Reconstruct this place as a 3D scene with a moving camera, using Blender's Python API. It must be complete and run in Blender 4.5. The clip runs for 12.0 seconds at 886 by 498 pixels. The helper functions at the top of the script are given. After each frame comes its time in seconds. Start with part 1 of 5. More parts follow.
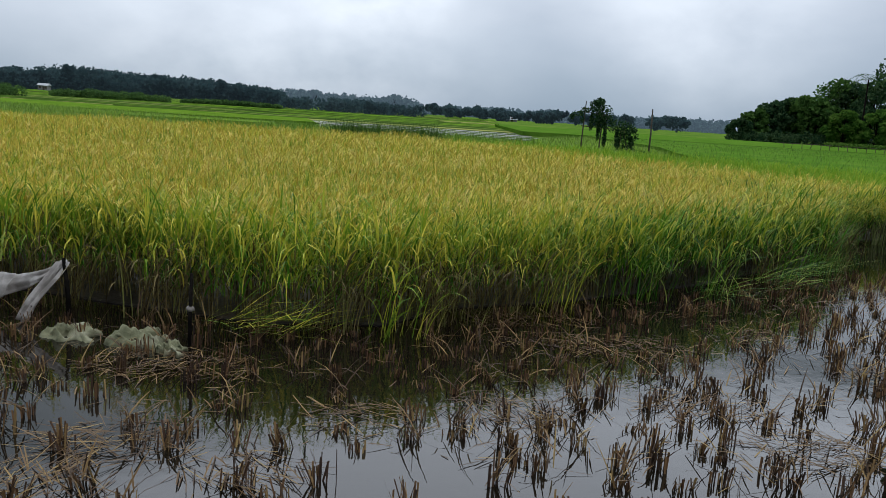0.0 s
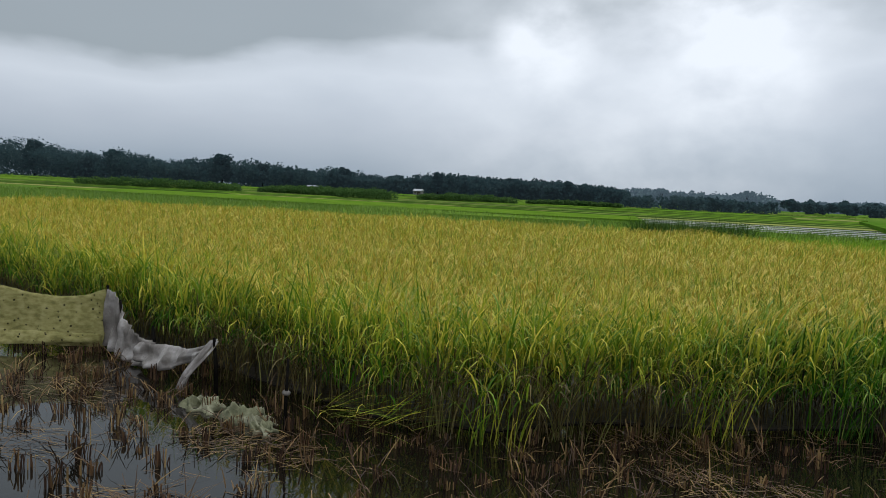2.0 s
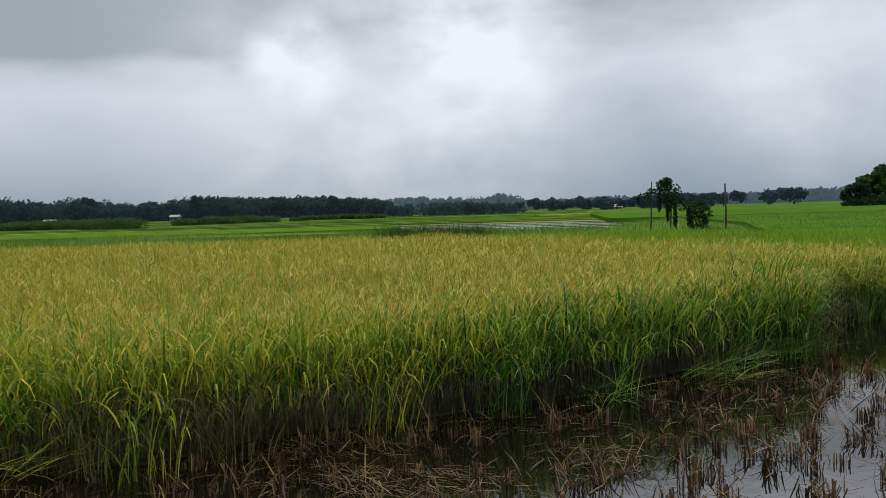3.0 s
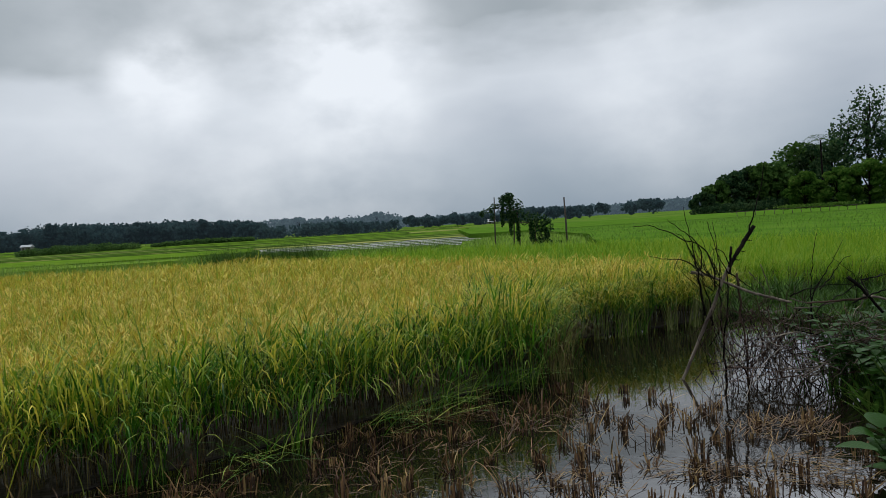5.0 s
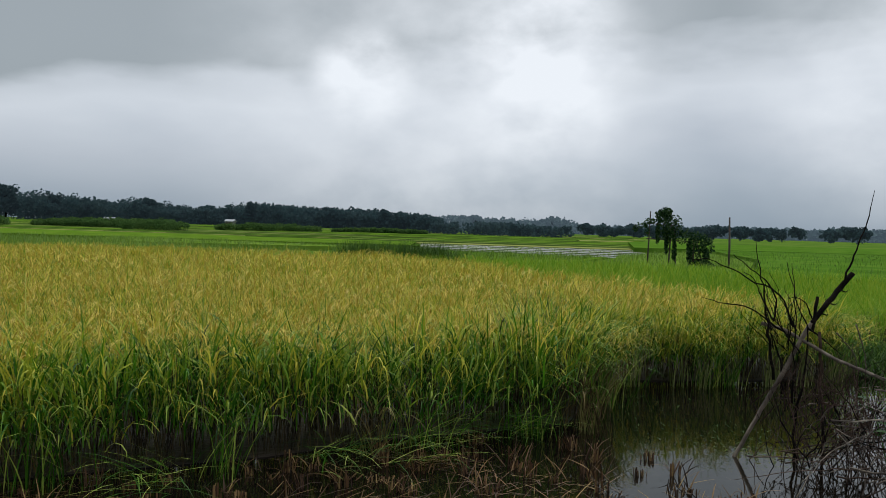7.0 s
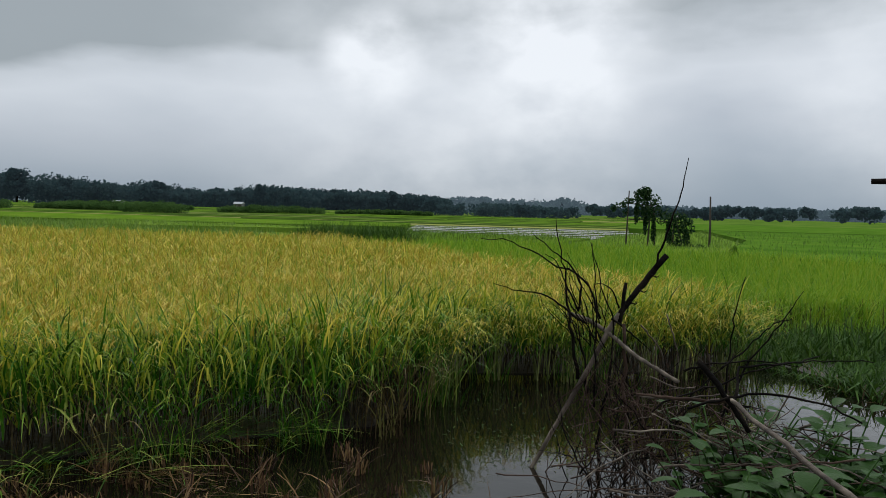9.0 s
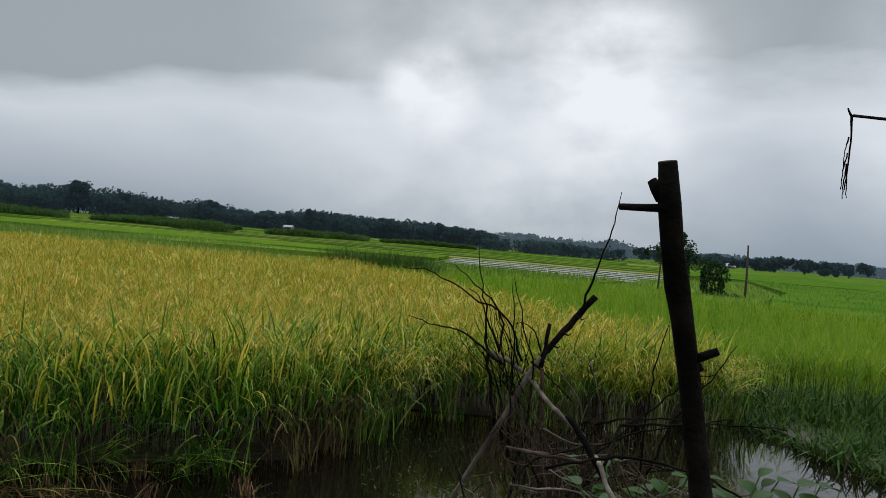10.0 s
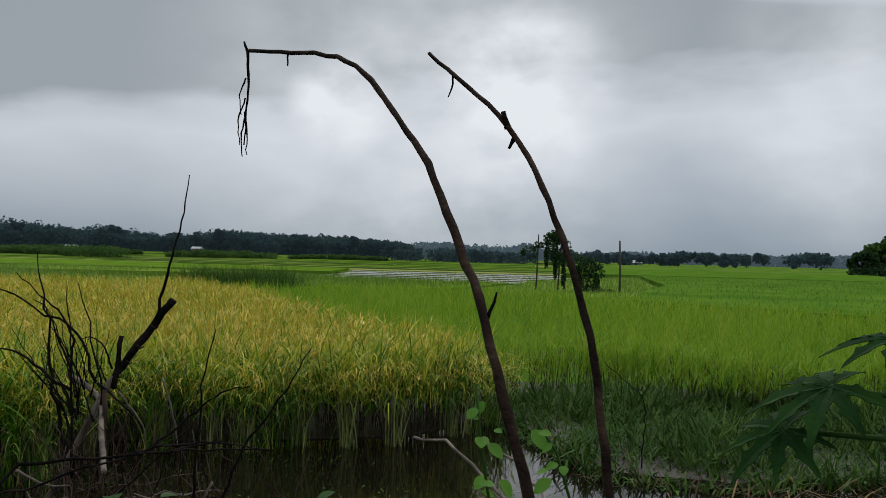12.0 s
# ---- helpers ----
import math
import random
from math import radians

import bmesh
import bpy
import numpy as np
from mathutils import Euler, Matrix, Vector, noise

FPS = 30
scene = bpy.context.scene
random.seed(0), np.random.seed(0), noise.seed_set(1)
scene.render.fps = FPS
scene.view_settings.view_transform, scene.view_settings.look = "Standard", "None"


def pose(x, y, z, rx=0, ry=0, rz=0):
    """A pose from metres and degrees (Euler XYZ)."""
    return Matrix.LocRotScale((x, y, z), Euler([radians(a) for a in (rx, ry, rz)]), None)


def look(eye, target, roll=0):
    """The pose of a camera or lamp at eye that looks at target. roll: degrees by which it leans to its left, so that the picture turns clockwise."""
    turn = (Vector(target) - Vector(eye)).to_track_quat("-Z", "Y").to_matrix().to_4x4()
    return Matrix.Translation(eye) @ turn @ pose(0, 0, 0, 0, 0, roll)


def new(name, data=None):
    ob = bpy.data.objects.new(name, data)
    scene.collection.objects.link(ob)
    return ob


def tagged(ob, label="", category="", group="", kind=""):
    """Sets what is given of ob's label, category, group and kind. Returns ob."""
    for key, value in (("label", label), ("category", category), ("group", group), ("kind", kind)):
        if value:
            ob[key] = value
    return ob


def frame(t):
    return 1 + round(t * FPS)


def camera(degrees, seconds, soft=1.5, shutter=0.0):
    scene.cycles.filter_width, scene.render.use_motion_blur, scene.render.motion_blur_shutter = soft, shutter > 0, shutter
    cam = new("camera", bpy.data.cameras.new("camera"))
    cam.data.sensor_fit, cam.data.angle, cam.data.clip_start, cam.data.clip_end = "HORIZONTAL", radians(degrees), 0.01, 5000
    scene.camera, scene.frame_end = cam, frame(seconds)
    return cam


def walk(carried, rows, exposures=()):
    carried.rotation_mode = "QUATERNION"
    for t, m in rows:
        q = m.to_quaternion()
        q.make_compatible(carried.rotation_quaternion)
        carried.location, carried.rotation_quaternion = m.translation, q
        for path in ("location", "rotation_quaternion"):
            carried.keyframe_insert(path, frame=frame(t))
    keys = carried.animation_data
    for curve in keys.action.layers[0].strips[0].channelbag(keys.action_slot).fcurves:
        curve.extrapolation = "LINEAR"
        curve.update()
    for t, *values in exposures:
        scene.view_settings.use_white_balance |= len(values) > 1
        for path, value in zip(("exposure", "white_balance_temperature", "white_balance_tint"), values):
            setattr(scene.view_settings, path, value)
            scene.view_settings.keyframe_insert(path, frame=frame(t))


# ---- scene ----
cam = camera(61.5, 12.0, soft=0.8)
PATH = [
    (0, (-4.25, 0.399, 1.644), (-4.098, 2.361, 1.287), 3.8),
    (0.5, (-3.838, 0.53, 1.659), (-3.943, 2.518, 1.474), 3.0),
    (1, (-3.355, 0.645, 1.661), (-3.951, 2.534, 1.385), 2.0),
    (1.5, (-3.004, 0.821, 1.715), (-3.6, 2.714, 1.47), 2.5),
    (2, (-2.624, 0.935, 1.707), (-3.373, 2.783, 1.558), 2.7),
    (2.5, (-2.242, 1.093, 1.674), (-2.656, 3.045, 1.541), -0.4),
    (4.5, (-0.576, 1.814, 1.633), (-0.509, 3.812, 1.606), -2.9),
    (5, (-0.129, 2.099, 1.64), (0.032, 4.092, 1.571), -3.5),
    (5.5, (0.218, 2.271, 1.677), (0.166, 4.268, 1.573), -2.1),
    (6, (0.567, 2.6, 1.687), (0.326, 4.582, 1.571), -1.7),
    (6.5, (0.918, 2.846, 1.678), (0.599, 4.82, 1.636), 1.4),
    (8.5, (2.456, 3.857, 1.673), (2.181, 5.835, 1.557), 1.3),
    (9, (2.858, 4.124, 1.683), (2.526, 6.094, 1.579), 1.4),
    (9.5, (3.17, 4.36, 1.689), (2.826, 6.328, 1.59), 1.0),
    (10, (3.595, 4.588, 1.682), (3.137, 6.535, 1.661), 4.7),
    (10.5, (3.968, 4.865, 1.668), (3.494, 6.807, 1.606), 2.3),
    (11, (4.448, 5.105, 1.667), (4.236, 7.094, 1.653), 4.3),
    (11.5, (4.819, 5.312, 1.661), (4.393, 7.265, 1.609), 3.8),
    (12, (5.273, 5.552, 1.683), (5.029, 7.537, 1.703), 1.5),
]
walk(cam, [(t, look(eye, target, roll)) for t, eye, target, roll in PATH],
     exposures=((0, 0.04, 6050, 10), (0.5, -0.1, 6100, 10), (1.5, -0.1, 6150, 10), (3, -0.18, 6250, 10), (5, -0.2, 6300, 10), (9, -0.17, 6350, 10), (12, -0.31, 6400, 10)))

# ---- world, sun ----
SUN_AZ, SUN_EL = radians(-8), radians(44)


def aim(az, el):
    return Vector((math.sin(az) * math.cos(el), math.cos(az) * math.cos(el), math.sin(el)))


world = bpy.data.worlds.new("overcast_sky")
scene.world = world
world.use_nodes = True
wt = world.node_tree
wt.nodes.clear()


def wnode(kind, **props):
    n = wt.nodes.new(kind)
    for key, value in props.items():
        if key == "op":
            n.operation = value
        elif key == "blend":
            n.blend_type = value
        elif key == "sky":
            n.sky_type = value
    return n


def wmath(op, a, b=None, clamp=False):
    n = wnode("ShaderNodeMath", op=op)
    n.use_clamp = clamp
    for i, v in enumerate((a, b)):
        if v is None:
            continue
        if isinstance(v, (int, float)):
            n.inputs[i].default_value = v
        else:
            wt.links.new(v, n.inputs[i])
    return n.outputs[0]


coord = wnode("ShaderNodeTexCoord")
sep = wnode("ShaderNodeSeparateXYZ")
wt.links.new(coord.outputs["Generated"], sep.inputs[0])


def wnoise(scale, detail, rough, stretch):
    m = wnode("ShaderNodeMapping")
    m.inputs["Scale"].default_value = stretch
    wt.links.new(coord.outputs["Generated"], m.inputs["Vector"])
    n = wnode("ShaderNodeTexNoise")
    n.inputs["Scale"].default_value, n.inputs["Detail"].default_value, n.inputs["Roughness"].default_value = scale, detail, rough
    wt.links.new(m.outputs[0], n.inputs["Vector"])
    return n.outputs["Fac"]


big, fine = wnoise(2.6, 4, 0.5, (1, 1, 3.2)), wnoise(5.0, 6, 0.5, (1, 1, 2.4))
lean = wnode("ShaderNodeMapRange")
for i, v in zip((1, 2, 3, 4), (-0.85, 0.05, 0.12, 0.0)):
    lean.inputs[i].default_value = v
wt.links.new(sep.outputs[0], lean.inputs[0])
warp = wmath("ADD", wmath("MULTIPLY", wmath("SUBTRACT", big, 0.5), 0.20), wmath("MULTIPLY", wmath("SUBTRACT", fine, 0.5), 0.085))
height = wmath("MULTIPLY", wmath("ABSOLUTE", sep.outputs[2]), 1.0)
fade = wmath("MULTIPLY", height, 6.0, clamp=True)
level = wmath("ADD", height, wmath("MULTIPLY", fade, wmath("ADD", warp, lean.outputs[0])))
# above the grey bank the deck opens again, lower on the eastern side
opens = wmath("SUBTRACT", 0.345, wmath("MULTIPLY", sep.outputs[0], 0.17))
above = wmath("MULTIPLY", wmath("MAXIMUM", wmath("SUBTRACT", height, opens), 0.0), 2.5)
level = wmath("ADD", wmath("MINIMUM", level, 0.30), above)
ramp = wnode("ShaderNodeValToRGB")
stops = ((0.0, (0.255, 0.335, 0.42)), (0.05, (0.34, 0.405, 0.48)), (0.115, (0.50, 0.545, 0.605)), (0.19, (0.67, 0.71, 0.755)), (0.225, (0.60, 0.64, 0.68)),
         (0.262, (0.36, 0.40, 0.42)), (0.32, (0.37, 0.41, 0.43)), (0.39, (0.88, 0.93, 0.98)), (0.5, (1.42, 1.47, 1.54)), (1.0, (1.42, 1.47, 1.53)))
while len(ramp.color_ramp.elements) < len(stops):
    ramp.color_ramp.elements.new(0.5)
for e, (p, c) in zip(ramp.color_ramp.elements, stops):
    e.position, e.color = p, (*c, 1)
wt.links.new(level, ramp.inputs[0])


def glow(az, el, width):
    """A thin, bright place in the cloud, round the sun."""
    d = wnode("ShaderNodeVectorMath", op="DOT_PRODUCT")
    wt.links.new(coord.outputs["Generated"], d.inputs[0])
    d.inputs[1].default_value = aim(radians(az), radians(el))
    edge = math.cos(radians(width))
    v = wmath("DIVIDE", wmath("SUBTRACT", d.outputs["Value"], edge), 1 - edge, clamp=True)
    return wmath("POWER", v, 1.5)


wisps = wnoise(9.0, 6, 0.5, (1, 1, 1.6))
spots = wmath("ADD", wmath("MULTIPLY", glow(-15.2, 11.0, 4.5), 0.85), wmath("MULTIPLY", glow(-1.5, 12.6, 8.5), 0.72))
wide = wmath("ADD", wmath("MULTIPLY", glow(-9, 9.5, 22), 0.42), wmath("MULTIPLY", glow(22, 10.5, 12), 0.5))
shine = wmath("MULTIPLY", wmath("ADD", spots, wide), wmath("SUBTRACT", wmath("MULTIPLY", wisps, 2.6), 0.3), clamp=True)
sky = wnode("ShaderNodeTexSky", sky="NISHITA")
sky.sun_disc, sky.sun_elevation, sky.sun_rotation = False, SUN_EL, SUN_AZ
clouds = wnode("ShaderNodeMix")
clouds.data_type = "RGBA"
wt.links.new(shine, clouds.inputs["Factor"])
wt.links.new(ramp.outputs[0], clouds.inputs[6])
clouds.inputs[7].default_value = (0.93, 0.96, 0.99, 1)
veil, deck, both, out = wnode("ShaderNodeBackground"), wnode("ShaderNodeBackground"), wnode("ShaderNodeAddShader"), wnode("ShaderNodeOutputWorld")
wt.links.new(sky.outputs[0], veil.inputs[0])
veil.inputs[1].default_value = 0.006
wt.links.new(clouds.outputs[2], deck.inputs[0])
# the deck thins towards the sun and is denser on the far side of the sky
toward = wnode("ShaderNodeVectorMath", op="DOT_PRODUCT")
wt.links.new(coord.outputs["Generated"], toward.inputs[0])
toward.inputs[1].default_value = aim(SUN_AZ, SUN_EL)
thin = wnode("ShaderNodeMapRange")
for i, v in zip((1, 2, 3, 4), (-1.0, 0.75, 0.62, 1.0)):
    thin.inputs[i].default_value = v
wt.links.new(toward.outputs["Value"], thin.inputs[0])
wt.links.new(thin.outputs[0], deck.inputs[1])
wt.links.new(veil.outputs[0], both.inputs[0])
wt.links.new(deck.outputs[0], both.inputs[1])
wt.links.new(both.outputs[0], out.inputs[0])

sun = new("sun", bpy.data.lights.new("sun", "SUN"))
sun.data.energy, sun.data.angle, sun.data.color = 0.9, radians(25), (1.0, 0.96, 0.88)
sun.matrix_world = look(aim(SUN_AZ, SUN_EL) * 50, (0, 0, 0))

# ---- materials ----


def ramp_node(nt, stops):
    r = nt.nodes.new("ShaderNodeValToRGB")
    while len(r.color_ramp.elements) < len(stops):
        r.color_ramp.elements.new(0.5)
    for e, (p, c) in zip(r.color_ramp.elements, stops):
        e.position, e.color = p, (*c, 1)
    return r


def material(name, colors, scale=4.0, rough=0.8, bump=0.2, bump_scale=40.0, island=0.0, glow_through=0.0, metal=0.0, stretch=(1, 1, 1), spec=0.3, detail=6.0):
    """Colours over a noise of that scale, with some variation from island to island, fine relief and, for leaves, light through them."""
    m = bpy.data.materials.new(name)
    m.use_nodes = True
    nt = m.node_tree
    b = nt.nodes["Principled BSDF"]
    tc, mp = nt.nodes.new("ShaderNodeTexCoord"), nt.nodes.new("ShaderNodeMapping")
    mp.inputs["Scale"].default_value = stretch
    nt.links.new(tc.outputs["Object"], mp.inputs[0])
    n = nt.nodes.new("ShaderNodeTexNoise")
    n.inputs["Scale"].default_value, n.inputs["Detail"].default_value = scale, detail
    nt.links.new(mp.outputs[0], n.inputs["Vector"])
    fac = n.outputs["Fac"]
    if island:
        g, mx = nt.nodes.new("ShaderNodeNewGeometry"), nt.nodes.new("ShaderNodeMix")
        mx.inputs["Factor"].default_value = island
        nt.links.new(fac, mx.inputs[2])
        nt.links.new(g.outputs["Random Per Island"], mx.inputs[3])
        fac = mx.outputs[0]
    k = len(colors) - 1
    lo, hi = (0.05, 0.95) if island > 0.5 else (0.3, 0.7)
    r = ramp_node(nt, [(lo + (hi - lo) * i / k, c) for i, c in enumerate(colors)])
    nt.links.new(fac, r.inputs[0])
    nt.links.new(r.outputs[0], b.inputs["Base Color"])
    b.inputs["Roughness"].default_value, b.inputs["Metallic"].default_value = rough, metal
    b.inputs["Specular IOR Level"].default_value = spec
    if bump:
        n2, bp = nt.nodes.new("ShaderNodeTexNoise"), nt.nodes.new("ShaderNodeBump")
        n2.inputs["Scale"].default_value, n2.inputs["Detail"].default_value = bump_scale, 5
        nt.links.new(mp.outputs[0], n2.inputs["Vector"])
        bp.inputs["Strength"].default_value, bp.inputs["Distance"].default_value = bump, 0.02
        nt.links.new(n2.outputs["Fac"], bp.inputs["Height"])
        nt.links.new(bp.outputs[0], b.inputs["Normal"])
    if glow_through:
        tr, mix = nt.nodes.new("ShaderNodeBsdfTranslucent"), nt.nodes.new("ShaderNodeMixShader")
        nt.links.new(r.outputs[0], tr.inputs[0])
        mix.inputs[0].default_value = glow_through
        nt.links.new(b.outputs[0], mix.inputs[1])
        nt.links.new(tr.outputs[0], mix.inputs[2])
        nt.links.new(mix.outputs[0], nt.nodes["Material Output"].inputs[0])
    return m


M = {
    "gold": material("ripening_rice_leaf", [(0.05, 0.13, 0.008), (0.16, 0.27, 0.016), (0.36, 0.39, 0.03), (0.72, 0.60, 0.08)], 0.5, 0.55, 0, island=0.82, glow_through=0.35, spec=0.2),
    "grain": material("rice_grain", [(0.30, 0.23, 0.022), (0.50, 0.385, 0.045), (0.70, 0.55, 0.11)], 3, 0.6, 0, island=0.7, glow_through=0.2),
    "edge": material("green_rice_leaf", [(0.008, 0.034, 0.002), (0.03, 0.115, 0.004), (0.075, 0.22, 0.009), (0.44, 0.50, 0.10)], 0.45, 0.5, 0, island=0.88, glow_through=0.35, spec=0.22),
    "young": material("young_rice_leaf", [(0.06, 0.15, 0.010), (0.13, 0.26, 0.014), (0.22, 0.34, 0.022), (0.36, 0.37, 0.05)], 0.3, 0.65, 0, island=0.55, glow_through=0.4, spec=0.12),
    "pale_stem": material("pale_green_rice_stem", [(0.06, 0.085, 0.018), (0.13, 0.165, 0.042), (0.28, 0.29, 0.11)], 3, 0.7, 0, island=0.7, glow_through=0.15),
    # dry brown stems, painted near-black for the shade at the rice foot
    "stem": material("shade_tinted_dry_rice_stem", [(0.006, 0.004, 0.0025), (0.016, 0.011, 0.005), (0.045, 0.032, 0.013), (0.15, 0.12, 0.045)], 3, 0.8, 0, island=0.7),
    "stubble": material("cut_stubble", [(0.010, 0.006, 0.004), (0.045, 0.022, 0.010), (0.13, 0.068, 0.026), (0.34, 0.24, 0.09)], 2, 0.75, 0, island=0.7),
    "straw": material("wet_straw", [(0.016, 0.008, 0.003), (0.052, 0.026, 0.008), (0.12, 0.068, 0.02), (0.27, 0.19, 0.06)], 2, 0.7, 0, island=0.7),
    "dry_leaf": material("dry_rice_leaf", [(0.03, 0.022, 0.010), (0.09, 0.066, 0.028), (0.20, 0.16, 0.065), (0.17, 0.20, 0.045)], 2, 0.7, 0, island=0.8, glow_through=0.2, spec=0.1),
    "vine_leaf": material("young_vine_leaf", [(0.06, 0.17, 0.02), (0.12, 0.27, 0.03), (0.20, 0.36, 0.05)], 9, 0.6, 0.1, 60, island=0.5, glow_through=0.4, spec=0.15),
    "mud": material("wet_mud", [(0.010, 0.008, 0.006), (0.02, 0.016, 0.011), (0.036, 0.028, 0.019)], 3, 0.6, 0.6, 18),
    "ground": material("grassy_ground", [(0.05, 0.10, 0.015), (0.08, 0.15, 0.02), (0.12, 0.17, 0.03)], 0.08, 1.0, 0.3, 6, spec=0.0),
    "bark": material("grey_dead_bark", [(0.03, 0.023, 0.018), (0.09, 0.072, 0.055), (0.24, 0.20, 0.15)], 9, 0.85, 0.5, 60, stretch=(1, 1, 0.4)),
    # near-black bark, its backlit silhouette look put into the colour
    "dark_bark": material("silhouette_dark_bark", [(0.003, 0.0027, 0.0024), (0.007, 0.006, 0.005), (0.018, 0.014, 0.011)], 9, 0.85, 0.5, 60, spec=0.04),
    "brown_bark": material("brown_twig_bark", [(0.018, 0.011, 0.008), (0.045, 0.028, 0.02), (0.085, 0.058, 0.042)], 9, 0.85, 0.3, 60, spec=0.1),
    "pole_wood": material("weathered_pole_wood", [(0.03, 0.025, 0.02), (0.07, 0.055, 0.045)], 4, 0.85, 0.4, 30),
    "pole_bark": material("brown_stick_bark", [(0.007, 0.005, 0.004), (0.022, 0.014, 0.010), (0.052, 0.034, 0.024)], 12, 0.85, 0.5, 70, spec=0.06),
    # far foliage with distance haze mixed into its bluish green
    "woods": material("far_foliage_painted_haze", [(0.020, 0.044, 0.046), (0.032, 0.060, 0.062), (0.045, 0.075, 0.074)], 0.06, 1.0, 0, island=0.3, glow_through=0.5, spec=0.0),
    "crown": material("tree_foliage", [(0.02, 0.055, 0.012), (0.045, 0.095, 0.02), (0.08, 0.14, 0.03)], 0.3, 0.9, 0, island=0.6, glow_through=0.2, spec=0.05),
    "grove": material("grove_foliage", [(0.012, 0.034, 0.015), (0.028, 0.06, 0.024), (0.06, 0.10, 0.04)], 0.2, 0.95, 0, island=0.5, glow_through=0.35, spec=0.03),
    "bush": material("bank_shrub_foliage", [(0.03, 0.08, 0.012), (0.06, 0.13, 0.02), (0.10, 0.165, 0.03)], 0.3, 0.95, 0, island=0.4, glow_through=0.45, spec=0.0),
    "weed": material("broad_weed_leaf", [(0.010, 0.034, 0.004), (0.026, 0.075, 0.009), (0.085, 0.15, 0.035)], 6, 0.5, 0.15, 60, island=0.6, glow_through=0.25, spec=0.12),
    "reed": material("reed_bed_foliage", [(0.045, 0.095, 0.028), (0.065, 0.125, 0.036), (0.09, 0.155, 0.046)], 0.3, 1.0, 0, island=0.3, glow_through=0.45, spec=0.0),
    "bank_green": material("bank_weed_foliage", [(0.012, 0.036, 0.004), (0.030, 0.080, 0.007), (0.085, 0.155, 0.014)], 0.7, 0.8, 0, island=0.6, glow_through=0.2),
}


# the farthest trees, a plain backdrop; distance haze put in as bluish glow
hz_mat = material("backdrop_trees_haze_glow", [(0.03, 0.05, 0.045), (0.045, 0.07, 0.06), (0.06, 0.085, 0.075)], 0.02, 1.0, 0, island=0.4, spec=0.0)
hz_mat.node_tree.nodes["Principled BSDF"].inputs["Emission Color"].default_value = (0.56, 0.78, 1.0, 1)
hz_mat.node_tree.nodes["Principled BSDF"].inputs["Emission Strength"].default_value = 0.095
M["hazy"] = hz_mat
# the nearer woods get the same haze as faint blue emission
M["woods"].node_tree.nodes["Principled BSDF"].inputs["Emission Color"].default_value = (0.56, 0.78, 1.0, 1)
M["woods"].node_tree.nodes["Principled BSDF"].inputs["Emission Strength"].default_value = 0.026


def field_material(name, colors, scale):
    return material(name, colors, scale, 1.0, 0, spec=0.0, detail=10)


# ---- mesh helpers ----
RNG = np.random.default_rng(7)


def part(name, bm, mat, parent=None, label="", smooth=True):
    me = bpy.data.meshes.new(name)
    bm.to_mesh(me)
    bm.free()
    if smooth:
        me.polygons.foreach_set("use_smooth", [True] * len(me.polygons))
    me.materials.append(mat)
    ob = new(name, me)
    ob.parent = parent
    if label:
        tagged(ob, label)
    return ob


def thing(name, label, category, group="", at=(0, 0, 0), kind=""):
    ob = new(name)
    ob.empty_display_size = 0.1
    ob.location = at
    return tagged(ob, label, category, group, kind)


def sheet(name, verts, faces, mat, parent=None, smooth=False):
    """One mesh from arrays of corners (n, 3) and of faces (m, 3 or 4)."""
    verts, faces = np.asarray(verts, dtype=np.float32), np.asarray(faces, dtype=np.int32)
    me = bpy.data.meshes.new(name)
    k = faces.shape[1]
    me.vertices.add(len(verts))
    me.vertices.foreach_set("co", verts.ravel())
    me.loops.add(faces.size)
    me.loops.foreach_set("vertex_index", faces.ravel())
    me.polygons.add(len(faces))
    me.polygons.foreach_set("loop_start", np.arange(len(faces), dtype=np.int32) * k)
    if smooth:
        me.polygons.foreach_set("use_smooth", np.ones(len(faces), dtype=bool))
    me.update(calc_edges=True)
    me.materials.append(mat)
    ob = new(name, me)
    ob.parent = parent
    return ob


def blades(base, az, length, width, lean, curl, segs=3, tip=0.12, beads=0.0):
    """Ribbons that rise from base, lean towards az and curl over: corners and faces."""
    n = len(base)
    s = (np.arange(segs) + 0.5) / segs
    th = lean[:, None] + curl[:, None] * s ** 1.3
    step = (length / segs)[:, None]
    r = np.concatenate([np.zeros((n, 1)), np.cumsum(np.sin(th) * step, 1)], 1)
    z = np.concatenate([np.zeros((n, 1)), np.cumsum(np.cos(th) * step, 1)], 1)
    q = np.arange(segs + 1) / segs
    w = width[:, None] * np.maximum(tip, np.minimum(1, 0.55 + 2 * q) * (1 - q ** 2)) * (1 - beads * (np.arange(segs + 1) % 2 == 0))
    d = np.stack([np.sin(az), np.cos(az), 0 * az], 1)
    turn = az + RNG.normal(0, 0.5, n)
    side = np.stack([np.cos(turn), -np.sin(turn), 0 * az], 1)
    c = base[:, None, :] + r[..., None] * d[:, None, :] + z[..., None] * np.array([0, 0, 1.0])
    v = np.stack([c - 0.5 * w[..., None] * side[:, None, :], c + 0.5 * w[..., None] * side[:, None, :]], 2)
    one = np.array([[2 * i, 2 * i + 1, 2 * i + 3, 2 * i + 2] for i in range(segs)])
    f = one[None] + (np.arange(n) * 2 * (segs + 1))[:, None, None]
    return v.reshape(-1, 3), f.reshape(-1, 4)


def joined(*sets):
    vs, fs, k = [], [], 0
    for v, f in sets:
        vs.append(v)
        fs.append(f + k)
        k += len(v)
    return np.concatenate(vs), np.concatenate(fs)


